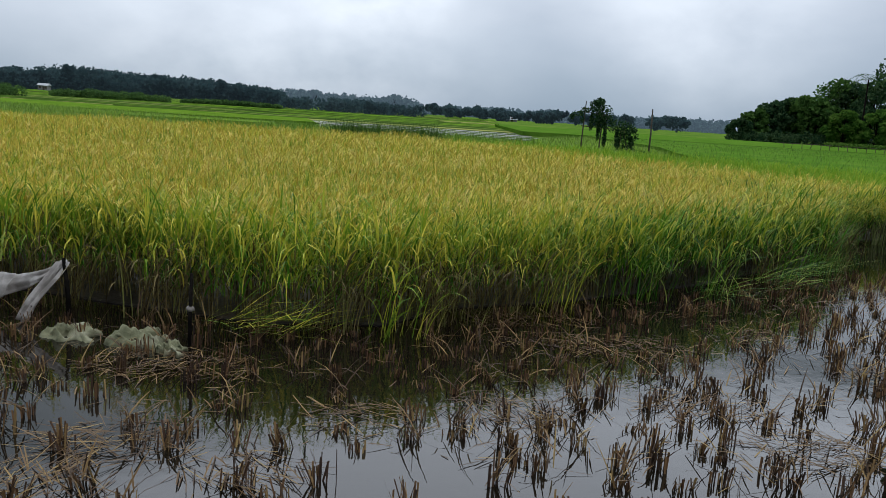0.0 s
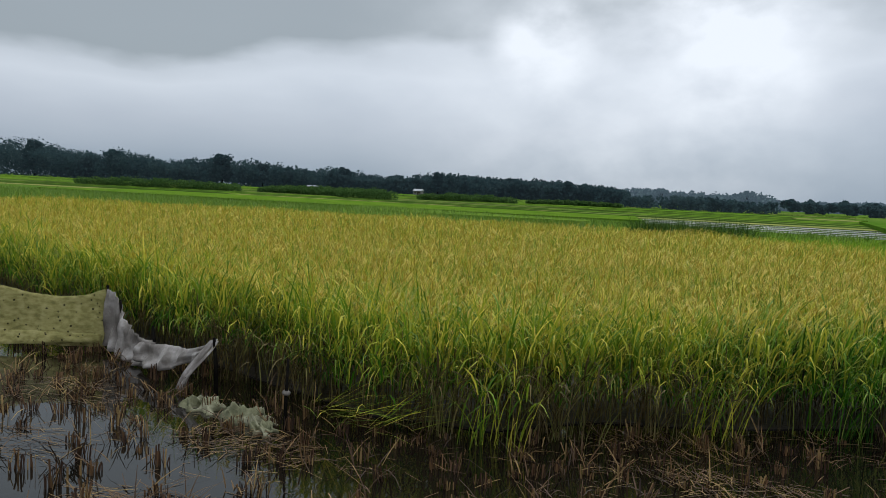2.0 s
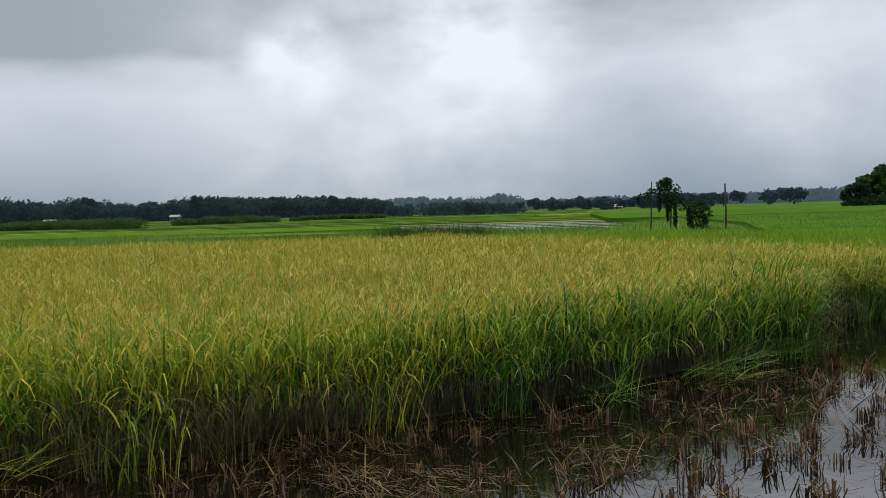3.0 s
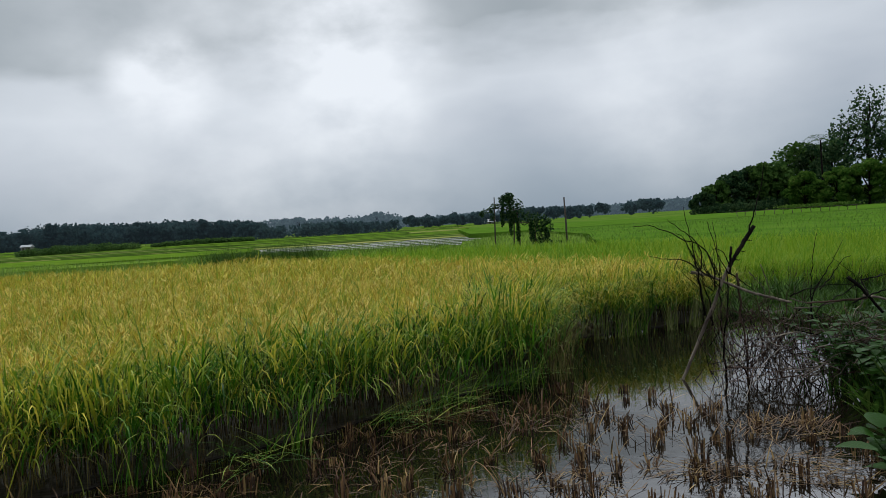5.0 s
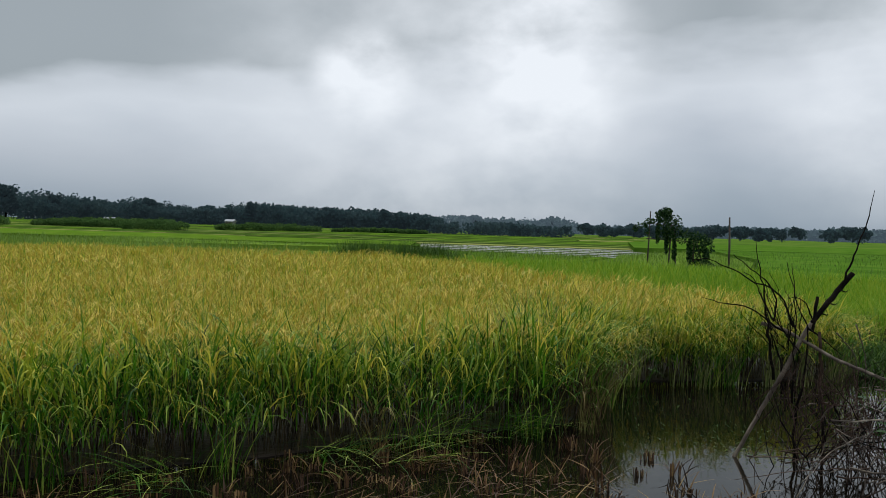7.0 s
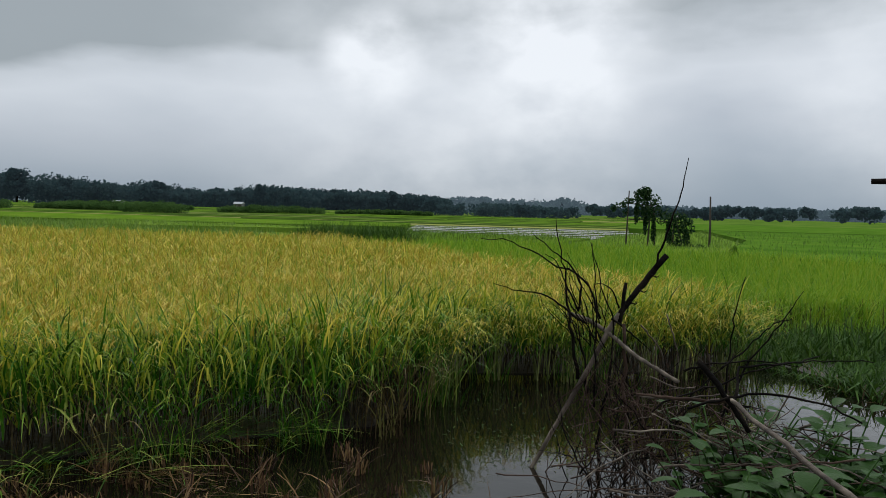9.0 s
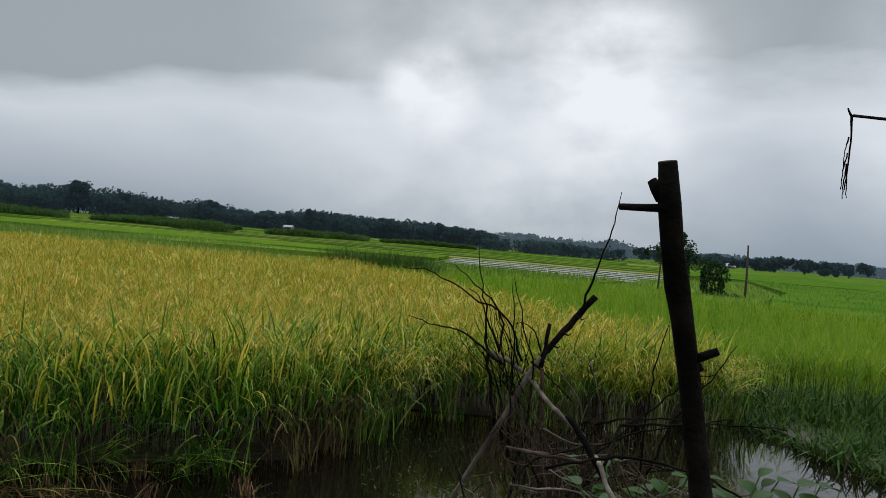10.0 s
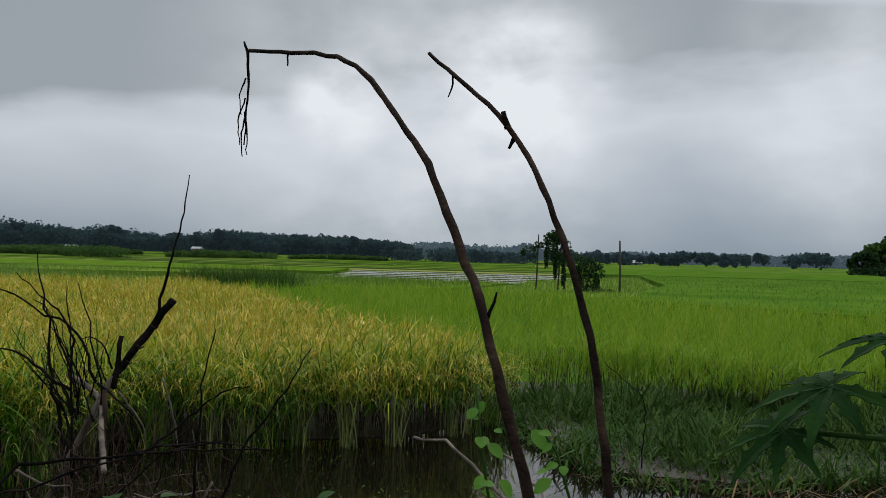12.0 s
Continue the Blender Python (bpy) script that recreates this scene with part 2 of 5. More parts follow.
def inside(p, poly):
    x, y = p[:, 0], p[:, 1]
    hit = np.zeros(len(p), dtype=bool)
    for (x0, y0), (x1, y1) in zip(poly, poly[1:] + poly[:1]):
        if y0 == y1:
            continue
        hit ^= ((y0 > y) != (y1 > y)) & (x < (x1 - x0) * (y - y0) / (y1 - y0) + x0)
    return hit


def from_line(p, line):
    """The distance of points p from a line of corners."""
    best = np.full(len(p), 1e9)
    for a, b in zip(line, line[1:]):
        a, b = np.array(a), np.array(b)
        u = b - a
        k = np.clip(((p[:, :2] - a) @ u) / (u @ u), 0, 1)
        best = np.minimum(best, np.hypot(*(p[:, :2] - a - k[:, None] * u).T))
    return best


def scatter(poly, gap):
    """Points over a polygon, about gap apart, uneven."""
    xs, ys = zip(*poly)
    gx, gy = np.meshgrid(np.arange(min(xs), max(xs), gap), np.arange(min(ys), max(ys), gap))
    p = np.stack([gx.ravel(), gy.ravel()], 1)
    p += RNG.uniform(-0.42, 0.42, p.shape) * gap
    return p[inside(p, poly)]


def wave(p, scale, seed=0.0):
    """A smooth uneven value in -1 to 1 over the plan."""
    x, y = p[:, 0] / scale + seed, p[:, 1] / scale - seed
    return (np.sin(1.3 * x + 0.7 * y) + np.sin(-0.8 * x + 1.6 * y + 1.1) + np.sin(2.3 * x - 1.1 * y + 2.0) * 0.6 + np.sin(3.1 * y + 2.7 * x) * 0.4) / 3.0


def slab(name, poly, z0, z1, mat, label, category, kind="structure"):
    bm = bmesh.new()
    f = bm.faces.new([bm.verts.new((x, y, z1)) for x, y in poly])
    bmesh.ops.recalc_face_normals(bm, faces=[f])
    ext = bmesh.ops.extrude_face_region(bm, geom=[f])
    bmesh.ops.translate(bm, verts=[v for v in ext["geom"] if isinstance(v, bmesh.types.BMVert)], vec=(0, 0, z0 - z1))
    bmesh.ops.recalc_face_normals(bm, faces=bm.faces)
    return tagged(part(name, bm, mat, smooth=False), label, category, kind=kind)


def tube(bm, pts, radii, sides=7, knots=0.0):
    """A round limb along pts with those radii, closed at both ends."""
    pts = [Vector(p) for p in pts]
    rings, prev = [], None
    for i, p in enumerate(pts):
        t = (pts[min(i + 1, len(pts) - 1)] - pts[max(i - 1, 0)]).normalized()
        ref = prev if prev is not None else (Vector((1, 0, 0)) if abs(t.x) < 0.8 else Vector((0, 1, 0)))
        u = (ref - t * ref.dot(t)).normalized()
        prev, w = u, t.cross(u)
        rings.append([bm.verts.new(p + (u * math.cos(a) + w * math.sin(a)) * radii[i] * (1 + knots * random.uniform(-1, 1)))
                      for a in (2 * math.pi * k / sides for k in range(sides))])
    for a, b in zip(rings, rings[1:]):
        for k in range(sides):
            bm.faces.new((a[k], a[(k + 1) % sides], b[(k + 1) % sides], b[k]))
    bm.faces.new(rings[0][::-1])
    bm.faces.new(rings[-1])


def smooth_line(pts, n):
    """n points along a smooth line through pts."""
    p = np.array(pts, dtype=float)
    k = np.concatenate([[0], np.cumsum(np.linalg.norm(np.diff(p, axis=0), axis=1))])
    ext = np.concatenate([[2 * p[0] - p[1]], p, [2 * p[-1] - p[-2]]])
    res = []
    for t in np.linspace(0, k[-1], n):
        i = min(np.searchsorted(k, t, side="right") - 1, len(p) - 2)
        u = (t - k[i]) / (k[i + 1] - k[i])
        a, b, c, d = ext[i:i + 4]
        res.append(0.5 * (2 * b + (c - a) * u + (2 * a - 5 * b + 4 * c - d) * u ** 2 + (3 * b - a - 3 * c + d) * u ** 3))
    return res


# ---- ground and water ----
BANK = [(-30, -6), (12, -6), (14, 8.8), (5.6, 7.6), (4.3, 6.95), (3.85, 6.75), (3.4, 5.3), (2.5, 4.45), (1, 3.4), (-0.5, 2.4), (-2.2, 1.65), (-4.3, 1.0), (-30, 0.3)]


def ground_sheet():
    """One sheet to the horizon; low under the paddy water and the far pond, high enough elsewhere."""
    xs = np.unique(np.concatenate([np.linspace(-3000, -60, 30), np.linspace(-60, 60, 121), np.linspace(60, 3000, 30)]))
    ys = np.unique(np.concatenate([np.linspace(-3000, -10, 24), np.linspace(-10, 90, 101), np.linspace(90, 3000, 40)]))
    gx, gy = np.meshgrid(xs, ys)
    p = np.stack([gx.ravel(), gy.ravel()], 1)
    z = 0.06 + 0.03 * wave(p, 4.0)
    z[inside(p, BASIN)] = -0.10
    z[inside(p, BANK)] = -0.10
    v = np.column_stack([p, z])
    nx = len(xs)
    i = (np.arange(len(ys) - 1)[:, None] * nx + np.arange(nx - 1)[None]).ravel()
    f = np.stack([i, i + 1, i + nx + 1, i + nx], 1)
    return tagged(sheet("ground", v, f, M["ground"], smooth=True), "flat grassy paddy land reaching the horizon", "ground", kind="structure")


BASIN = [(-40, -2.5), (-5, -1.8), (0, 0.5), (4, 4.0), (7, 7), (14, 10), (14, 12.5), (7, 15.5), (5, 15), (2, 18), (-10, 20), (-40, 16)]
FRONT = [(-24, 12.5), (-13, 8.5), (-9.5, 7.2), (-7.8, 6.7), (-6, 6.05), (-5, 5.75), (-4.1, 5.85), (-3.5, 6.45), (-2.5, 6.85), (-0.6, 8.0), (0.1, 8.6), (1.55, 9.5), (1.7, 10.2),
         (1.8, 11.5), (3.0, 11.8), (4.3, 12.3), (4.95, 13.2)]
BACK = [(2.3, 15.8), (0.6, 19.0), (-1.0, 21.6), (-3.8, 25.0), (-10, 23.2), (-13.4, 23.8), (-26, 21)]
GREEN_FRONT = [(5.0, 13.4), (5.3, 14.4), (6.4, 14.5), (8.0, 13.8), (10, 13.4), (24, 12)]
GREEN = GREEN_FRONT + [(34, 16), (22, 19.5), (13, 24.2), (11.1, 25.8), (8, 28.3), (5.6, 30.2), (2, 31.6), (-4, 30), (-3.8, 25.0), (-1.0, 21.6), (0.6, 19.0), (2.3, 15.8)]
ground_sheet()

water_mat = bpy.data.materials.new("still_paddy_water")
water_mat.use_nodes = True
wn = water_mat.node_tree
wb = wn.nodes["Principled BSDF"]
wb.inputs["Roughness"].default_value, wb.inputs["IOR"].default_value = 0.03, 1.7
wtc, wno, wbp, wn2, wrr = (wn.nodes.new("ShaderNode" + k) for k in ("TexCoord", "TexNoise", "Bump", "TexNoise", "ValToRGB"))
wno.inputs["Scale"].default_value, wno.inputs["Detail"].default_value = 9.0, 3
wbp.inputs["Strength"].default_value, wbp.inputs["Distance"].default_value = 0.05, 0.02
wn.links.new(wtc.outputs["Object"], wno.inputs["Vector"])
wn.links.new(wno.outputs["Fac"], wbp.inputs["Height"])
wn.links.new(wbp.outputs[0], wb.inputs["Normal"])
wn2.inputs["Scale"].default_value, wn2.inputs["Detail"].default_value = 1.2, 6
wn.links.new(wtc.outputs["Object"], wn2.inputs["Vector"])
wrr.color_ramp.elements[0].color, wrr.color_ramp.elements[1].color = (0.003, 0.0026, 0.0018, 1), (0.012, 0.0098, 0.006, 1)
wn.links.new(wn2.outputs["Fac"], wrr.inputs[0])
wn.links.new(wrr.outputs[0], wb.inputs["Base Color"])


rippled = water_mat.copy()
rippled.name = "wind_rippled_water"
rippled.node_tree.nodes["Principled BSDF"].inputs["Roughness"].default_value = 0.3
rippled.node_tree.nodes["Bump"].inputs["Strength"].default_value = 0.35


def water_sheet(name, poly, z, label, mat=water_mat):
    bm = bmesh.new()
    f = bm.faces.new([bm.verts.new((x, y, z)) for x, y in poly])
    if f.normal.z < 0:
        f.normal_flip()
    bmesh.ops.triangulate(bm, faces=bm.faces)
    bmesh.ops.recalc_face_normals(bm, faces=bm.faces)
    return tagged(part(name, bm, mat, smooth=False), label, "water", kind="structure")


water_sheet("water", [(-39, -1.0), (-4, -0.4), (0, 1.2), (6, 5.6), (16, 9), (16, 13), (6, 16.5), (1, 17), (-39, 17)], 0.0, "still brown paddy water with sky reflections")

# soil under the standing rice, and the bank that is walked on
slab("soil", FRONT + BACK, -0.15, -0.02, M["mud"], "dark wet soil under the ripe rice", "soil")
slab("soil", [(x - 0.14, y + 0.14) for x, y in FRONT] + [(2.0, 15.6), (0.4, 18.8), (-1.2, 21.4), (-4.0, 24.8), (-10, 23.0), (-13.4, 23.6), (-25, 21)], -0.1, 0.014, M["mud"], "raised dark mud between the rice hills", "soil")
slab("soil", GREEN, -0.15, 0.012, M["mud"], "dark wet soil under the green rice", "soil")
slab("bank", BANK, -0.2, 0.07, M["mud"], "muddy footpath bank beside the paddy", "bank")

# ---- rice ----


def rice(name, poly, front, gap, height, leaf, n_leaf, width, label, fringe_mat=None, grains=3, far_line=1e9):
    """A stand of rice in hills: leaves, grain heads, and stems where it is seen from the side."""
    top = thing(name, label, "rice", kind="stuff")
    p = scatter(poly, gap)
    d = from_line(p, front)
    hz = height * (1 + 0.07 * wave(p, 1.7) + 0.05 * wave(p, 0.6, 3))
    # leaves of the inner hills
    inner = d > 0.22
    near = inner & (p[:, 1] < far_line)
    verge = near & (d < 0.75 + 0.45 * wave(p, 0.9, 7)) & (p[:, 0] > -2.9 + 0.6 * wave(p, 0.7, 1)) & (p[:, 0] < 2.2) if fringe_mat else near & False
    for sel, k, segs, wide, tint in ((near & ~verge, n_leaf, 3, 1.0, leaf), (verge, n_leaf, 4, 1.0, fringe_mat), (inner & ~near, max(5, n_leaf * 2 // 3), 2, 1.7, leaf)):
        b = np.repeat(p[sel], k, 0)
        if not len(b):
            continue
        h = np.repeat(hz[sel], k)
        n = len(b)
        start = RNG.uniform(0.25, 0.55, n) * h
        base = np.column_stack([b + RNG.normal(0, 0.035, b.shape), start])
        length = (h - start) * RNG.uniform(0.8, 1.45 if tint is leaf else 1.15, n)
        v, f = blades(base, RNG.uniform(0, 6.283, n), length, width * wide * RNG.uniform(0.6, 1.2, n), RNG.uniform(0.0, 0.45, n), RNG.gamma(2.0, 0.45, n), segs)
        tagged(sheet("leaves", v, f, tint, top), kind="stuff")
    if grains:
        # drooping panicles, each of several beaded branchlets
        close = (d > 0.15) & (p[:, 1] < far_line)
        for sel, heads, twigs, segs, thick in ((close, grains, 4, 3, 1.15), ((d > 0.15) & ~close, grains, 2, 1, 2.3)):
            b = np.repeat(p[sel], heads, 0)
            m = len(b)
            stand = np.repeat(hz[sel], heads) * RNG.uniform(0.80, 1.04, m)
            root = np.column_stack([b + RNG.normal(0, 0.05, b.shape), stand])
            droop = RNG.normal(2.4, 1.4, m)
            base = np.repeat(root, twigs, 0)
            n = len(base)
            base += RNG.normal(0, 0.012, base.shape)
            v, f = blades(base, np.repeat(droop, twigs) + RNG.normal(0, 0.4, n), RNG.uniform(0.09, 0.2, n), RNG.uniform(0.007, 0.012, n) * thick, np.repeat(RNG.uniform(0.1, 0.7, m), twigs) + RNG.normal(0, 0.15, n), np.repeat(RNG.uniform(1.0, 2.4, m), twigs), segs, 0.45, 0.45 if segs == 3 else 0.0)
            tagged(sheet("grain_heads", v, f, M["grain"], top), kind="stuff")
    # the side that is seen: stems, hanging leaves
    rim = scatter(poly, gap * 0.62)
    dr = from_line(rim, front)
    rim[:, 1] -= 0.16 * (wave(rim, 0.45, 2) + 0.2) * (dr < 0.6)
    rim = rim[dr < 0.9]
    dr = dr[dr < 0.9]
    k = 6
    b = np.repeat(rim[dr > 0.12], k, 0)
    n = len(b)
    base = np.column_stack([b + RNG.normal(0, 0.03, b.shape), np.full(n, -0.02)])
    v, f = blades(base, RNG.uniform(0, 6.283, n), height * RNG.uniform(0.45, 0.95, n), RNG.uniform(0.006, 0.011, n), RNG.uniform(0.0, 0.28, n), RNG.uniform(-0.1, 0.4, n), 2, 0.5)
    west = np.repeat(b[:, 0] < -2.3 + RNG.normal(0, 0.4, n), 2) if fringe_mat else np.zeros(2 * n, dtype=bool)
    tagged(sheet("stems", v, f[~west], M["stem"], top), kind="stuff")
    if west.any():
        tagged(sheet("straw_stems", v, f[west], M["dry_leaf"], top), kind="stuff")
    k = 14
    b = np.repeat(rim, k, 0)
    n = len(b)
    h = height * (1 + 0.1 * wave(b, 0.8, 5))
    start = RNG.uniform(0.24, 0.80, n) * h
    base = np.column_stack([b + RNG.normal(0, 0.04, b.shape), start])
    out = RNG.uniform(0, 6.283, n)
    face = (np.repeat(dr, k) < 0.45) & (RNG.uniform(0, 1, n) < 0.75)
    out[face] = RNG.normal(2.5, 0.9, face.sum())
    v, f = blades(base, out, RNG.uniform(0.22, 0.56, n) * h / 0.85, RNG.uniform(0.009, 0.020, n), RNG.uniform(0.0, 0.55, n), np.clip(RNG.gamma(3.0, 0.62, n), 0.2, 3.4), 5)
    ripe = np.repeat(RNG.uniform(0, 1, n) < (0.32 + 0.45 * np.clip(-b[:, 0] - 1.6, 0, 1) + 0.2 * (b[:, 0] > 1.9) + 0.3 * (start > 0.5 * h)) * np.clip((start / h - 0.2) * 4, 0, 1), 5) if fringe_mat else np.zeros(5 * n, dtype=bool)
    tagged(sheet("edge_leaves", v, f[~ripe], fringe_mat or leaf, top), kind="stuff")
    if fringe_mat:
        low = rim[(dr < 0.35) & (rim[:, 0] < -2.2)]
        bb = np.repeat(low, 4, 0)
        m = len(bb)
        v3, f3 = blades(np.column_stack([bb + RNG.normal(0, 0.05, bb.shape), RNG.uniform(0.12, 0.42, m)]), RNG.normal(2.5, 0.9, m), RNG.uniform(0.15, 0.45, m), RNG.uniform(0.007, 0.015, m), RNG.uniform(0.3, 1.0, m), RNG.uniform(0.8, 2.4, m), 4)
        tagged(sheet("dead_leaves", v3, f3, M["dry_leaf"], top), kind="stuff")
        tagged(sheet("ripe_edge_leaves", v, f[ripe], leaf, top), kind="stuff")
    return top


rice("ripe_rice_field", FRONT + BACK, FRONT, 0.19, 0.84, M["gold"], 16, 0.015, "dense golden-green ripening rice standing in shallow water", M["edge"], 4, 14.0)
rice("green_rice_field", GREEN, GREEN_FRONT, 0.30, 0.72, M["young"], 13, 0.017, "bright green younger rice with thin upright leaves", M["young"], 0, 20.0)


def leaning(x, y, count, spread, mat, az, height=0.8):
    """A hill of rice at the rim that has flopped outwards over the water."""
    q = np.column_stack([x + RNG.normal(0, 0.13, count), y + RNG.normal(0, 0.06, count), np.full(count, -0.03)])
    a = az + RNG.normal(0, spread, count)
    v, f = blades(q, a, height * RNG.uniform(0.55, 1.05, count), RNG.uniform(0.006, 0.012, count), RNG.uniform(0.0, 0.4, count), RNG.uniform(0.2, 1.5, count), 5)
    k = count // 2
    q2 = q[:k] + np.column_stack([np.sin(a[:k]) * 0.1, np.cos(a[:k]) * 0.1, RNG.uniform(0.25, 0.5, k)])
    v2, f2 = blades(q2, a[:k] + RNG.normal(0, 0.6, k), RNG.uniform(0.25, 0.5, k), RNG.uniform(0.010, 0.018, k), RNG.uniform(0.3, 0.9, k), RNG.uniform(0.8, 2.3, k), 5)
    tagged(sheet("leaning_rice", *joined((v, f), (v2, f2)), mat), "hill of rice leaning out over the water", "rice", "leaning rice hills", "stuff")


rim_rng = random.Random(5)
for (xa, ya), (xb, yb) in zip(FRONT[2:], FRONT[3:]):
    length = math.hypot(xb - xa, yb - ya)
    for j in range(max(1, int(length / 0.42))):
        if rim_rng.random() < 0.6:
            q = (j + rim_rng.random()) / max(1, int(length / 0.42))
            x, y = xa + (xb - xa) * q, ya + (yb - ya) * q - rim_rng.uniform(0.0, 0.16)
            leaning(x, y, rim_rng.choice((26, 34, 46)), 0.8, M["dry_leaf"] if rim_rng.random() < (0.5 if x < -2.6 else 0.12) else (M["gold"] if x < -2.6 else M["edge"]), 2.6 + rim_rng.uniform(-0.5, 0.5), rim_rng.uniform(0.62, 0.85))

# flopped bundles at the eastern corner: pale stems that stand apart, ripe tops hanging over
for (xa, ya), (xb, yb) in zip(FRONT[-5:], FRONT[-4:]):
    for j in range(max(1, int(math.hypot(xb - xa, yb - ya) / 0.36))):
        q = (j + rim_rng.random()) / max(1, int(math.hypot(xb - xa, yb - ya) / 0.36))
        x, y = xa + (xb - xa) * q + 0.05, ya + (yb - ya) * q - rim_rng.uniform(0.0, 0.22)
        count = rim_rng.choice((16, 22, 30))
        way = 2.9 + rim_rng.uniform(-0.7, 0.7)
        foot = np.column_stack([x + RNG.normal(0, 0.05, count), y + RNG.normal(0, 0.04, count), np.full(count, -0.03)])
        v, f = blades(foot, way + RNG.normal(0, 0.9, count), RNG.uniform(0.3, 0.58, count), RNG.uniform(0.008, 0.014, count), RNG.uniform(0.0, 0.22, count), RNG.uniform(0.0, 0.5, count), 3, 0.6)
        bundle = tagged(sheet("flopped_rice", v, f, M["pale_stem"]), "bundle of pale rice stems with ripe tops hanging over", "rice", "flopped rice bundles", "stuff")
        m = count * 4
        crest = np.column_stack([x + RNG.normal(0, 0.14, m), y + 0.08 + RNG.normal(0, 0.1, m), RNG.uniform(0.34, 0.70, m)])
        v, f = blades(crest, way + RNG.normal(0, 0.7, m), RNG.uniform(0.22, 0.5, m), RNG.uniform(0.008, 0.016, m), RNG.uniform(0.5, 1.1, m), RNG.uniform(0.7, 1.9, m), 5)
        tagged(sheet("hanging_leaves", v, f, M["gold"] if j % 3 else M["edge"], bundle), kind="stuff")
        m = count * 3
        crest = np.column_stack([x + RNG.normal(0, 0.16, m), y - 0.02 + RNG.normal(0, 0.1, m), RNG.uniform(0.5, 0.75, m)])
        v, f = blades(crest, way + RNG.normal(0, 0.6, m), RNG.uniform(0.1, 0.22, m), RNG.uniform(0.008, 0.013, m), RNG.uniform(0.6, 1.4, m), RNG.uniform(0.9, 1.8, m), 4, 0.45, 0.5)
        tagged(sheet("grain_heads", v, f, M["grain"], bundle), kind="stuff")

# ---- far fields ----
def far_field(poly, top, colors, label, tuft=0.0, tall=0.2):
    """A field as a low uneven block of crop, with tufts on it where it is near enough."""
    mat = field_material("crop_canopy", colors, 0.35)
    ob = slab("crop_field", poly, -0.05, top, mat, label, "field")
    if tuft:
        p = scatter(poly, tuft)
        k = 5
        b = np.repeat(p, k, 0)
        n = len(b)
        base = np.column_stack([b + RNG.normal(0, tuft * 0.3, b.shape), np.full(n, top - 0.1)])
        v, f = blades(base, RNG.uniform(0, 6.283, n), RNG.uniform(0.8, 1.5, n) * (tall + 0.1), np.full(n, 0.03), RNG.uniform(0, 0.5, n), RNG.gamma(2, 0.3, n), 2)
        tagged(sheet("crop_leaves", v, f, material("crop_leaf", colors, 0.3, 0.6, 0, island=0.5, glow_through=0.3), ob), kind="stuff")
    return ob


LIGHT, MID, DEEP, DRY = ([(0.08, 0.155, 0.016), (0.115, 0.195, 0.022), (0.15, 0.225, 0.032)], [(0.06, 0.12, 0.010), (0.09, 0.165, 0.015), (0.12, 0.195, 0.02)],
                         [(0.045, 0.105, 0.010), (0.066, 0.14, 0.014), (0.09, 0.165, 0.02)], [(0.13, 0.17, 0.04), (0.19, 0.21, 0.06), (0.25, 0.25, 0.085)])
far_field([(-60, 24), (-26, 22), (-13.4, 24.4), (-10, 23.8), (-6.5, 24.8), (-9, 33), (-25, 40), (-60, 42)], 0.55, LIGHT, "pale green rice field beyond the ripe rice", 0.46, 0.26)
far_field([(-9, 34), (-4.4, 30.6), (1.8, 35), (4, 44), (-12, 48)], 0.4, MID, "green rice field with low rows", 0.45, 0.2)
far_field([(8.2, 28.9), (11.4, 26.3), (13.4, 24.8), (22.3, 20.2), (34.5, 16.6), (90, 40), (95, 75), (14, 70), (12, 45), (9.6, 36)], 0.5, DEEP, "dense darker green rice field", 0.72, 0.08)
far_field([(2.2, 32.2), (5.8, 30.8), (8, 29.2), (9.3, 36), (11.7, 45), (13.7, 69), (9, 60.5), (5, 50), (4.3, 44), (2.1, 35)], 0.34, LIGHT, "short bright green rice round the trellis", 0.5, 0.18)
far_field([(8, 71), (96, 77), (140, 130), (12, 120)], 0.5, DEEP, "deep green far rice field")
bund_mat = field_material("grassy_bund", [(0.05, 0.095, 0.016), (0.07, 0.12, 0.022)], 0.5)
PALE = [(0.10, 0.15, 0.03), (0.13, 0.175, 0.04), (0.16, 0.195, 0.055)]
TONES = (MID, MID, LIGHT, PALE, MID, DEEP, DRY)
plots = random.Random(21)
edge = 79.0
row = 0
while edge < 330:
    depth = edge * plots.uniform(0.09, 0.17)
    x, last = -1.35 * edge - 20, 0.12 * edge
    while x < last:
        x1 = min(last, x + edge * plots.uniform(0.25, 0.7))
        slip, tilt = plots.uniform(-0.05, 0.05) * depth, plots.uniform(-0.22, 0.22) * depth
        far_field([(x, edge + slip), (x1 - 0.5, edge + slip + tilt), (x1 - 0.5, edge + depth * 0.93 + slip + tilt), (x, edge + depth * 0.93 + slip)], plots.uniform(0.09, 0.2), plots.choice(TONES), "narrow terraced rice plot between low bunds")
        bm = bmesh.new()
        tube(bm, [(x + (x1 - x) * q, edge + depth * 0.965 + slip + tilt * q + 0.25 * math.sin(7 * q + row), 0.10) for q in np.linspace(0, 1, 14)], [0.12 + 0.06 * plots.random() for _ in range(14)], 6, 0.3)
        tagged(part("bund", bm, bund_mat), "low grassy earth bund between plots", "bund", "bunds between plots", "structure")
        x = x1
    edge += depth
    row += 1
far_field([(-30, 45), (-13, 49), (-10, 53), (-32, 56)], 0.35, LIGHT, "pale green rice plot beside the pond", 0.6, 0.2)
